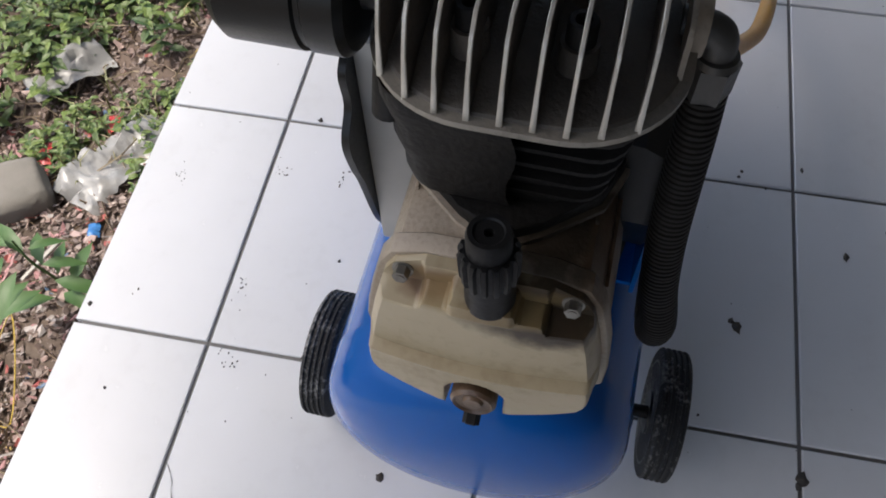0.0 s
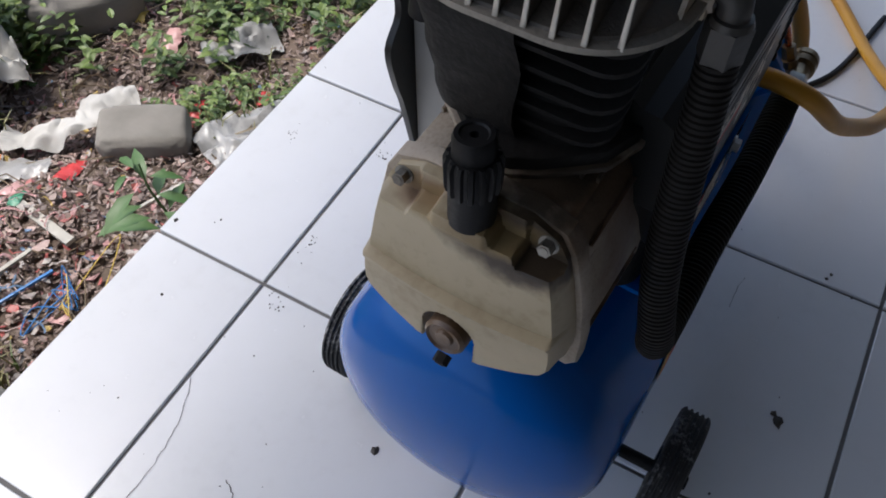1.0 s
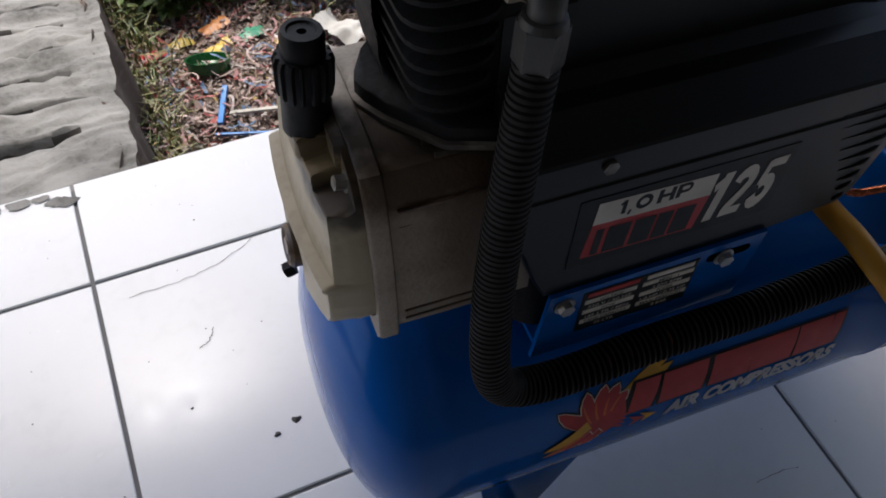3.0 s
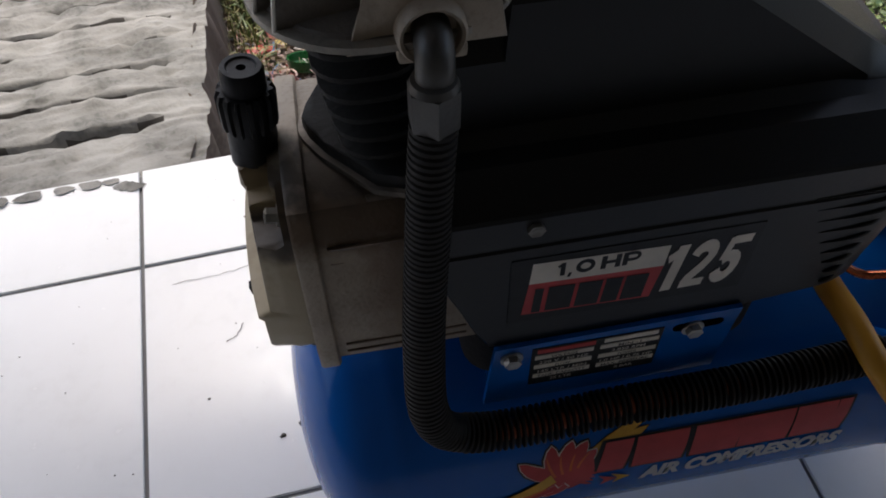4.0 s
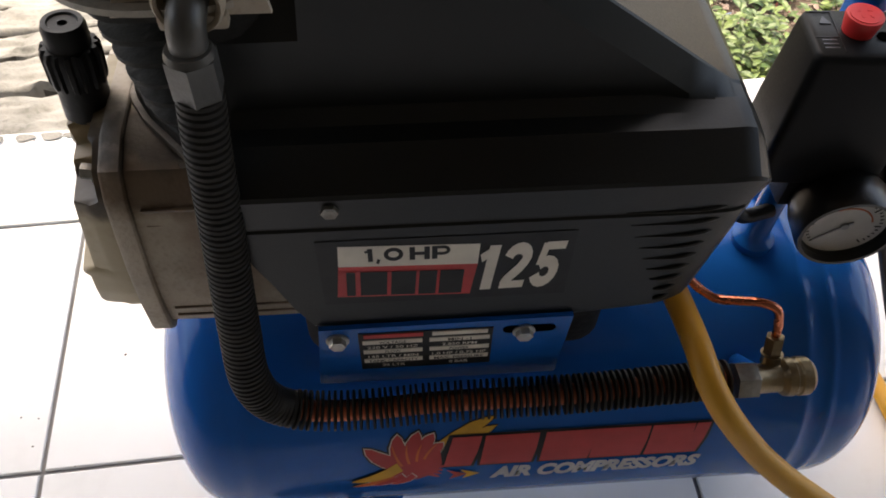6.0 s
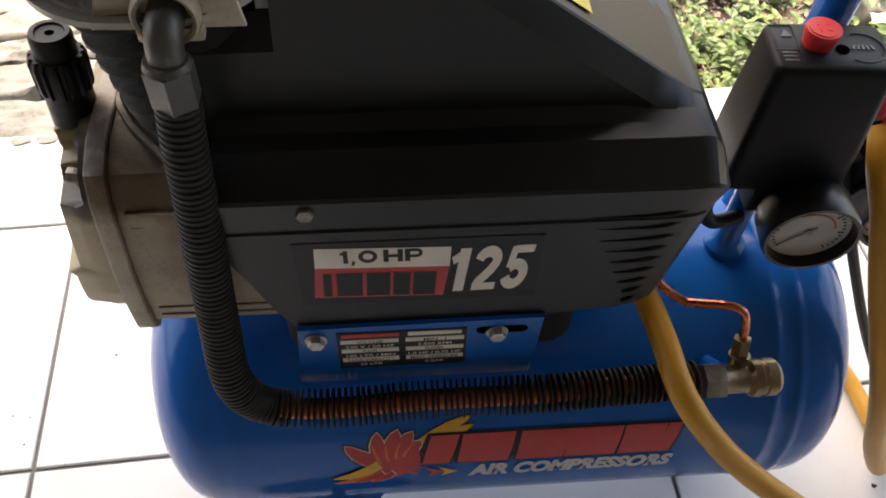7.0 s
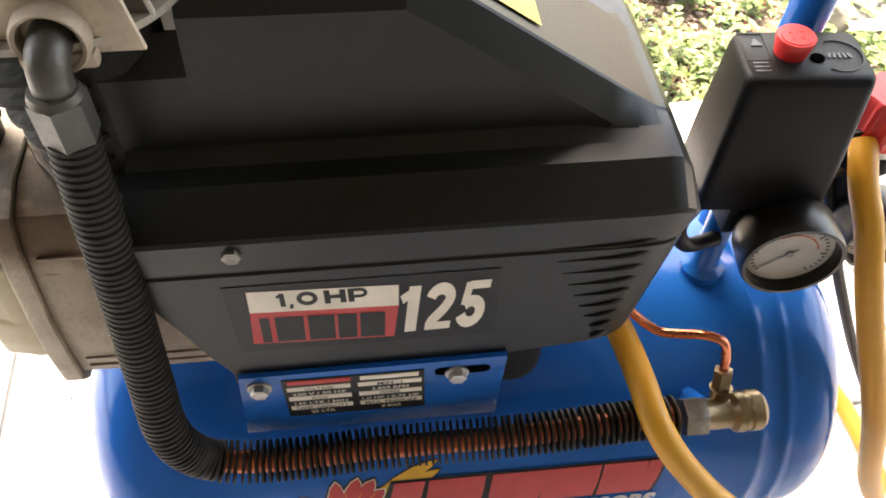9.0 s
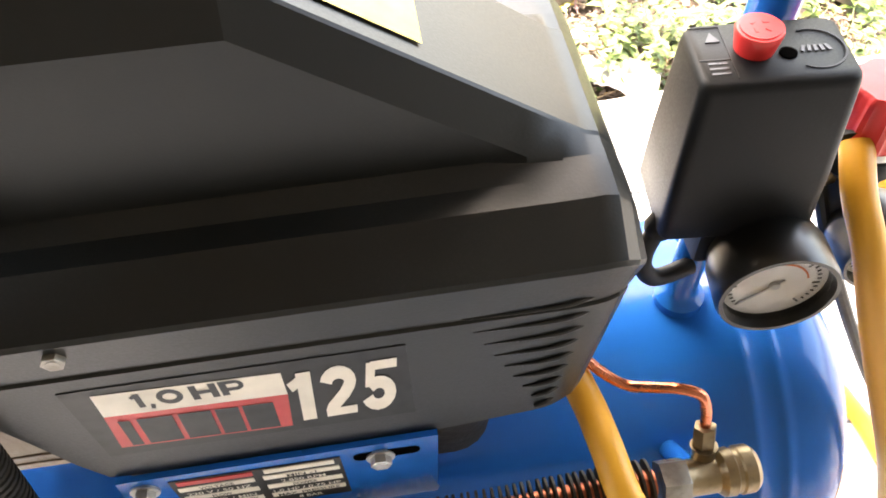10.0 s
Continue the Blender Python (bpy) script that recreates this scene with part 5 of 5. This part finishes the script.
# grass tufts at the ramp's side and between litter
V, F = [], []
for q in range(2100):
    if q < 900:
        x, y = -0.19 + rnd.gauss(0, 0.025), rnd.uniform(0.45, 1.5)
    elif q < 1700:
        x, y = rnd.uniform(0.4, 1.3), rnd.uniform(0.2, 0.8)
        if noise.noise((x * 5, y * 5, 7)) < 0.05:
            continue
    else:
        x, y = rnd.uniform(-0.3, 1.2), rnd.uniform(0.85, 1.4)
    z = ground_z(x, y) - 0.005
    a, l, b = rnd.uniform(0, 6.28), rnd.uniform(0.03, 0.10), rnd.uniform(0.2, 0.9)
    d, s = Vector((math.cos(a), math.sin(a), 0)), Vector((-math.sin(a), math.cos(a), 0)) * 0.0016
    k = len(V)
    p = Vector((x, y, z))
    m1, tip = p + d * l * b * 0.3 + Vector((0, 0, l * 0.6)), p + d * l * b + Vector((0, 0, l * (1 - 0.4 * b)))
    V += [tuple(p - s), tuple(p + s), tuple(m1 + s), tuple(m1 - s), tuple(tip)]
    F += [(k, k + 1, k + 2, k + 3), (k + 3, k + 2, k + 4)]
cloud("grass", V, F, "grass", "thin green and straw grass blades", "grass")

# litter chips over the soil
def chips(name, count, mat, lo, hi, thick, where, label, category="litter"):
    V, F = [], []
    made = 0
    while made < count:
        x, y = rnd.uniform(-0.24, 1.2), rnd.uniform(0.16, 1.5)
        if rnd.random() > where(x, y):
            continue
        made += 1
        l, w = rnd.uniform(lo, hi), rnd.uniform(lo, hi) * rnd.uniform(0.25, 0.8)
        m = pose(x, y, ground_z(x, y) + rnd.uniform(0.0, 0.012), rnd.gauss(0, 22), rnd.gauss(0, 22), rnd.uniform(0, 360))
        n = rnd.randint(4, 6)
        k = len(V)
        rad = [rnd.uniform(0.7, 1.1) for _ in range(n)]
        for h in (thick, -thick):
            for q in range(n):
                a = 2 * math.pi * q / n
                V.append(tuple(m @ Vector((l / 2 * rad[q] * math.cos(a), w / 2 * rad[q] * math.sin(a), h + 0.15 * l * math.cos(a) ** 2))))
        F.append(tuple(range(k, k + n)))
        for q in range(n):
            F.append((k + q, k + n + q, k + n + (q + 1) % n, k + (q + 1) % n))
    return cloud(name, V, F, mat, label, category)


open_soil = lambda x, y: 0.0 if weed_region(x, y) > 0.5 and y > 1.05 else (1.0 if y < 1.1 else 0.2)
chips("litter_chips", 15000, "chips", 0.005, 0.024, 0.0008, open_soil, "small brown and grey fragments of dry litter")
chips("litter_scraps", 2600, "scraps", 0.008, 0.036, 0.0006, lambda x, y: open_soil(x, y) * (1.0 if x < 0.35 else 0.35), "torn red, white, blue and pink plastic scraps")
V, F = [], []
for q in range(520):
    x, y = rnd.uniform(-0.24, 0.9), rnd.uniform(0.16, 1.05)
    a, l = rnd.uniform(0, 6.28), rnd.uniform(0.03, 0.13)
    r = rnd.uniform(0.0007, 0.002)
    p0 = Vector((x, y, ground_z(x, y) + rnd.uniform(0.002, 0.015)))
    p1 = p0 + Vector((math.cos(a) * l / 2, math.sin(a) * l / 2, rnd.uniform(-0.004, 0.012)))
    p2 = p0 + Vector((math.cos(a + 0.3) * l, math.sin(a + 0.3) * l, rnd.uniform(-0.004, 0.01)))
    k = len(V)
    s = Vector((-math.sin(a), math.cos(a), 0)) * r
    for p in (p0, p1, p2):
        V += [tuple(p + s), tuple(p + Vector((0, 0, 1.6 * r))), tuple(p - s)]
    for g in (0, 3):
        F += [(k + g, k + g + 1, k + g + 4, k + g + 3), (k + g + 1, k + g + 2, k + g + 5, k + g + 4)]
cloud("twigs", V, F, "twig", "dry straw and thin twigs on the soil", "twigs")

# torn shreds: thin curled strips between the chips
V, F = [], []
for q in range(420):
    x, y = rnd.uniform(-0.23, 0.55), rnd.uniform(0.30, 1.02)
    if q > 140:
        x, y = rnd.uniform(-0.23, 0.12), rnd.uniform(0.55, 1.02)
    a, l, w, turn = rnd.uniform(0, 6.28), rnd.uniform(0.02, 0.06), rnd.uniform(0.0007, 0.0028), rnd.uniform(-2.4, 2.4)
    p = Vector((x, y, ground_z(x, y) + rnd.uniform(0.006, 0.022)))
    k = len(V)
    for g in range(7):
        a += turn / 6
        side = Vector((-math.sin(a), math.cos(a), rnd.uniform(-0.6, 0.6))) * w
        V += [tuple(p + side), tuple(p - side)]
        p = p + Vector((math.cos(a) * l / 6, math.sin(a) * l / 6, rnd.uniform(-0.005, 0.006)))
    F += [(k + 2 * g, k + 2 * g + 1, k + 2 * g + 3, k + 2 * g + 2) for g in range(6)]
cloud("litter_shreds", V, F, "scraps", "curled red, pink and white plastic shreds", "litter")


def boulder(name, x, y, sx, sy, sz, rz, label, lift=0.0):
    bm = bmesh.new()
    bmesh.ops.create_icosphere(bm, subdivisions=4, radius=1)
    for v in bm.verts:
        c = v.co.normalized()
        e = 0.42
        p = Vector([math.copysign(abs(t) ** e, t) for t in c])
        p *= 1 + 0.07 * noise.noise(c * 2.2 + Vector((x * 9, y * 7, 0))) + 0.025 * noise.noise(c * 8)
        v.co = Vector((p.x * sx / 2, p.y * sy / 2, p.z * sz / 2))
    bmesh.ops.transform(bm, matrix=pose(x, y, ground_z(x, y) + sz * 0.36 + lift, 4, 6, rz), verts=bm.verts)
    return thing(name, bm, "stone", label, "stone", smooth=50)


boulder("stone_block", 0.335, 0.615, 0.17, 0.110, 0.070, -52, "worn grey stone block lying on the soil")
boulder("stone_block", 0.56, 0.98, 0.24, 0.14, 0.11, -30, "grey stone half hidden by weeds")
boulder("stone_block", 1.30, 0.84, 0.22, 0.16, 0.08, 10, "pale flat stone among the weeds")


def sheet(name, pts, half, mat, label, category, rough=0.02, lift=0.01, seed=0, n=44, m_=12):
    """A crumpled strip of sheet along a line on the ground."""
    line = spline([(x, y, ground_z(x, y) + lift + h) for x, y, h in pts], 12)
    fr = frames(line)
    bm = bmesh.new()
    rows = []
    for i, (p, d, s, t) in enumerate(fr):
        side = Vector((-d.y, d.x, 0)).normalized()
        row = []
        for j in range(m_ + 1):
            f = j / m_ * 2 - 1
            q = p + side * half * f * (1 + 0.3 * noise.noise((i * 0.25, seed, f)))
            a = noise.noise((q.x * 16, q.y * 16, seed)) + 0.6 * abs(noise.noise((q.x * 38, q.y * 38, seed + 4)))
            q.z += rough * a - 0.25 * half * f * f
            q.x += 0.3 * rough * noise.noise((q.y * 30, q.x * 30, seed + 9))
            row.append(bm.verts.new(q))
        rows.append(row)
    for a, b in zip(rows, rows[1:]):
        for j in range(m_):
            bm.faces.new((a[j], b[j], b[j + 1], a[j + 1]))
    bmesh.ops.solidify(bm, geom=bm.faces[:], thickness=0.0012)
    return thing(name, bm, mat, label, category, smooth=60)


sheet("woven_sack", [(0.20, 0.86, 0.02), (0.245, 0.765, 0.03), (0.29, 0.725, 0.05), (0.34, 0.725, 0.055), (0.40, 0.685, 0.05)], 0.028, "sack", "white woven plastic sack draped round a stone", "sack", 0.03, 0.012, 1)
sheet("woven_sack", [(0.17, 1.02, 0.03), (0.23, 1.00, 0.10), (0.31, 0.985, 0.10), (0.36, 0.95, 0.03)], 0.075, "sack", "crumpled dirty white sack against the weeds", "sack", 0.085, 0.03, 2, m_=26)
sheet("plastic_film", [(0.36, 0.50, 0.0), (0.42, 0.475, 0.01), (0.50, 0.445, 0.015), (0.58, 0.43, 0.01)], 0.055, "film", "crumpled translucent plastic film by the porch edge", "plastic film", 0.03, 0.012, 3)
sheet("plastic_film", [(0.60, 0.70, 0.0), (0.66, 0.65, 0.02), (0.73, 0.60, 0.01)], 0.05, "film", "torn clear plastic bag among weeds", "plastic film", 0.035, 0.02, 5)
sheet("plastic_film", [(0.10, 0.86, 0.0), (0.15, 0.80, 0.01), (0.18, 0.73, 0.0)], 0.03, "film", "flattened grey plastic bag on the litter", "plastic film", 0.015, 0.01, 7)
sheet("plastic_film", [(0.78, 1.02, 0.1), (0.84, 0.98, 0.12), (0.88, 0.93, 0.1)], 0.05, "sack", "white plastic scrap caught in the weeds", "plastic scrap", 0.03, 0.02, 8)
sheet("plastic_strip", [(1.12, 0.66, 0.10), (1.22, 0.63, 0.10), (1.36, 0.59, 0.09)], 0.018, "sack", "white plastic strip over the weeds", "plastic strip", 0.004, 0.02, 9)

# bottle lid, lath and other single scraps
bm = bmesh.new()
lathe(bm, [(0, 0.003), (0.036, 0.003), (0.040, 0.006), (0.043, 0.022), (0.046, 0.023), (0.0455, 0.018), (0.043, 0.0), (0, 0.0)], pose(-0.065, 0.775, ground_z(-0.065, 0.775) + 0.012, -22, 6, 0), 36)
thing("bowl", bm, "green_plastic", "dark green plastic bowl lying on the litter", "bowl")


def lath(name, a, b, w, mat, label, category="stick"):
    bm = bmesh.new()
    pa, pb = Vector((*a, ground_z(*a) + 0.016)), Vector((*b, ground_z(*b) + 0.02))
    mid = (pa + pb) / 2
    ang = math.degrees(math.atan2(pb.y - pa.y, pb.x - pa.x))
    L = (pb - pa).length
    box(bm, -L / 2, L / 2, -w / 2, w / 2, -0.003, 0.003, 0.001, pose(*mid, 0, 0, ang))
    return thing(name, bm, mat, label, category)


lath("lath", (0.093, 0.692), (0.075, 0.553), 0.018, "pale_wood", "weathered pale wooden lath on the litter")
lath("lath", (-0.06, 0.62), (0.03, 0.60), 0.008, "pale_wood", "thin grey stick on the litter")
lath("straw", (-0.05, 0.70), (-0.085, 0.60), 0.010, "blue_plastic", "bright blue plastic straw on the litter", "straw")
lath("straw", (-0.10, 0.585), (0.02, 0.545), 0.005, "blue_plastic", "thin blue plastic strip on the soil", "straw")
lath("lath", (0.19, 0.50), (0.27, 0.47), 0.006, "pale_wood", "short pale twig by the porch edge")
for x, y, s, mat, label in ((0.135, 0.847, 0.035, "orange_plastic", "crumpled orange wrapper on the litter"), (-0.03, 0.853, 0.03, "yellow_plastic", "torn yellow wrapper on the litter"), (0.05, 0.87, 0.028, "green_bright", "green wrapper scrap on the litter"), (0.12, 0.745, 0.022, "pink_plastic", "pink wrapper scrap on the litter"), (0.20, 0.68, 0.03, "red_plastic", "red wrapper scrap on the litter"), (0.10, 0.705, 0.018, "green_bright", "small green wrapper scrap on the litter"), (0.46, 0.60, 0.025, "red_plastic", "red scrap beside the stone"), (0.55, 0.50, 0.02, "red_plastic", "red scrap near the film"), (0.62, 0.88, 0.022, "yellow_plastic", "yellow scrap in the weeds"), (0.60, 0.78, 0.03, "pink_plastic", "faded pink scrap in the weeds"), (-0.16, 0.86, 0.03, "red_plastic", "red rag scrap by the ramp"), (-0.10, 0.90, 0.025, "yellow_plastic", "yellow scrap by the ramp"), (-0.02, 0.93, 0.03, "orange_plastic", "orange scrap by the ramp"), (0.31, 0.43, 0.016, "blue_plastic", "small blue scrap by the porch edge"), (-0.02, 0.50, 0.03, "pink_plastic", "pale pink scrap by the porch edge")):
    sheet("wrapper", [(x - s, y - 0.3 * s, 0), (x, y, 0.004), (x + s, y + 0.4 * s, 0)], s * 0.6, mat, label, "wrapper", 0.012, 0.012, int(100 * (x + 2 * y)), m_=6)

trs = random.Random(9)
for mat, label, n in (("blue_plastic", "loose tangle of blue plastic twine on the soil", 3), ("yellow_plastic", "loose tangle of yellow plastic twine on the soil", 1)):
    bm = bmesh.new()
    for q in range(n):
        pts = []
        for g in range(7):
            x, y = -0.005 + trs.gauss(0, 0.040), 0.505 + trs.gauss(0, 0.032)
            pts.append((x, y, ground_z(x, y) + trs.uniform(0.012, 0.035)))
        tube(bm, spline(pts, 6), 0.0011, 6)
    thing("twine", bm, mat, label, "twine")

# seedling against the porch edge
seedling = empty("seedling", pose(0.165, 0.385, ground_z(0.165, 0.385) - 0.01), "young green broad-leaved seedling growing at the porch edge", "plant")
part("stem", tube(bmesh.new(), spline([(0, 0, 0), (0.01, 0.01, 0.07), (0.005, 0.025, 0.15), (0.012, 0.035, 0.20)], 6), lambda q: 0.0035 - 0.002 * q, 8), "leaf_bright", seedling, "green stem")
prs = random.Random(5)
for q in range(14):
    V, F = [], []
    f = 0.25 + 0.75 * q / 13
    a = q * 2.2
    l = (0.078 if f < 0.85 else 0.05) * prs.uniform(0.8, 1.1)
    p = Vector((0.008 * math.cos(a), 0.035 * f, 0.20 * f))
    d = Vector((math.cos(a), math.sin(a), prs.uniform(0.0, 0.5)))
    leaf(V, F, p + d.normalized() * 0.012, d, Vector((0, 0, 1)), l, l * 0.34, 0.35)
    me = bpy.data.meshes.new("leaf")
    me.from_pydata(V, [], F)
    me.shade_smooth()
    me.materials.append(M["leaf_bright"])
    lf = new("leaf", me)
    lf.parent = seedling

# ---------------------------------------------------------------- floor dirt, then the tiles
def blot(bm, x, y, s, n=9):
    c = rnd.uniform(0, 6.28)
    ring = [(x + s * rnd.uniform(0.5, 1.1) * math.cos(c + 6.283 * q / n), y + s * rnd.uniform(0.35, 0.9) * math.sin(c + 6.283 * q / n)) for q in range(n)]
    top = bm.verts.new((x, y, 0.0012 + s * 0.25))
    vs = [bm.verts.new((a, b, 0.0004)) for a, b in ring]
    for q in range(n):
        bm.faces.new((vs[q], vs[(q + 1) % n], top))


bm = bmesh.new()
for x, y, s in ((0.116, -0.539, 0.008), (0.122, -0.533, 0.005), (0.221, -0.653, 0.006), (-0.032, -0.602, 0.009), (-0.04, -0.598, 0.006), (0.306, -0.039, 0.005), (0.119, -0.111, 0.003), (0.309, -0.539, 0.003), (0.297, -0.569, 0.0025),
                (0.004, -0.104, 0.006), (-0.103, -0.208, 0.0055), (-0.149, -0.232, 0.006), (-0.17, -0.24, 0.004), (-0.237, -0.183, 0.002), (0.047, 0.096, 0.002), (0.021, 0.141, 0.004), (0.014, -0.503, 0.002), (0.488, -0.405, 0.004), (0.317, -0.542, 0.003), (-0.066, 0.088, 0.0025), (0.26, -0.70, 0.004), (0.33, -0.61, 0.004)):
    blot(bm, x, y, s)
for cx, cy in ((0.067, -0.013), (0.229, -0.09), (0.224, -0.018), (-0.015, -0.025), (0.62, -0.25), (0.2, 0.1)):
    for q in range(12):
        blot(bm, cx + rnd.gauss(0, 0.008), cy + rnd.gauss(0, 0.006), rnd.uniform(0.0005, 0.0017), 6)
for q in range(160):
    blot(bm, rnd.uniform(-0.6, 1.0), rnd.uniform(-0.95, 0.14), rnd.uniform(0.0005, 0.0014), 6)
thing("floor_dirt", bm, "dirt", "small dark crumbs of dirt on the tiles", "dirt", kind="stuff", smooth=0)


def hairline(pts, w):
    line = spline([(x, y, 0.0006) for x, y in pts], 5)
    bm = bmesh.new()
    rows = []
    for i, (p, d, s, t) in enumerate(frames(line)):
        side = Vector((-d.y, d.x, 0)).normalized() * w * rnd.uniform(0.4, 1.3)
        p = p + Vector((rnd.uniform(-1, 1), rnd.uniform(-1, 1), 0)) * 0.0012
        rows.append([bm.verts.new(p + side), bm.verts.new(p - side)])
    for a, b in zip(rows, rows[1:]):
        bm.faces.new((a[0], b[0], b[1], a[1]))
    return bm


thing("tile_crack", hairline([(-0.127, -0.003), (-0.156, -0.019), (-0.181, -0.026), (-0.205, -0.031), (-0.236, -0.032), (-0.268, -0.033)], 0.00032), "dirt", "hairline crack across a white tile", "crack", kind="structure", smooth=0)
thing("tile_crack", hairline([(-0.196, -0.101), (-0.204, -0.115), (-0.216, -0.121)], 0.0004), "dirt", "short curved hairline crack in a tile", "crack", kind="structure", smooth=0)
thing("tile_crack", hairline([(0.221, -0.457), (0.246, -0.456), (0.265, -0.459)], 0.0003), "dirt", "faint scratch on a tile", "crack", kind="structure", smooth=0)
bm = bmesh.new()
for x, y, s in ((-0.308, 0.126, 0.012), (-0.322, 0.130, 0.011), (-0.335, 0.140, 0.010), (-0.36, 0.142, 0.014), (-0.39, 0.141, 0.012), (-0.43, 0.139, 0.017), (-0.47, 0.138, 0.02), (-0.51, 0.14, 0.015)):
    ring = [(x + s * rnd.uniform(0.7, 1.3) * math.cos(6.283 * q / 11), y + s * rnd.uniform(0.35, 0.8) * math.sin(6.283 * q / 11)) for q in range(11)]
    bm.faces.new([bm.verts.new((a, min(b, EDGE - 0.001), 0.0009 + 0.0002 * len(bm.faces))) for a, b in ring])
thing("chipped_edge", bm, "concrete", "chipped glaze showing grey mortar at the porch edge", "chip", kind="structure", smooth=0)

GAP = 0.0022


def tile_mesh(name, x0, x1, y0, y1):
    bm = bmesh.new()
    box(bm, x0, x1, y0, y1, -0.0085, 0.0, 0.0)
    top = [f for f in bm.faces if f.normal.z > 0.9 or all(v.co.z > -1e-6 for v in f.verts)]
    edges = [e for f in top for e in f.edges]
    bmesh.ops.bevel(bm, geom=edges, offset=0.0009, segments=1, affect="EDGES")
    return finish(bm, name, "tile", 0)


full = tile_mesh("tile", GAP, T - GAP, GAP, T - GAP)
cut = tile_mesh("cut_tile", GAP, T - GAP, GAP, EDGE + 0.003)
for i in range(-8, 10):
    for j in range(-5, 1):
        ob = new("tile", cut if j == 0 else full)
        ob.location = (i * T, j * T, 0)
        ob.rotation_euler = (rnd.gauss(0, 0.0005), rnd.gauss(0, 0.0005), 0)
        ob.parent = floor
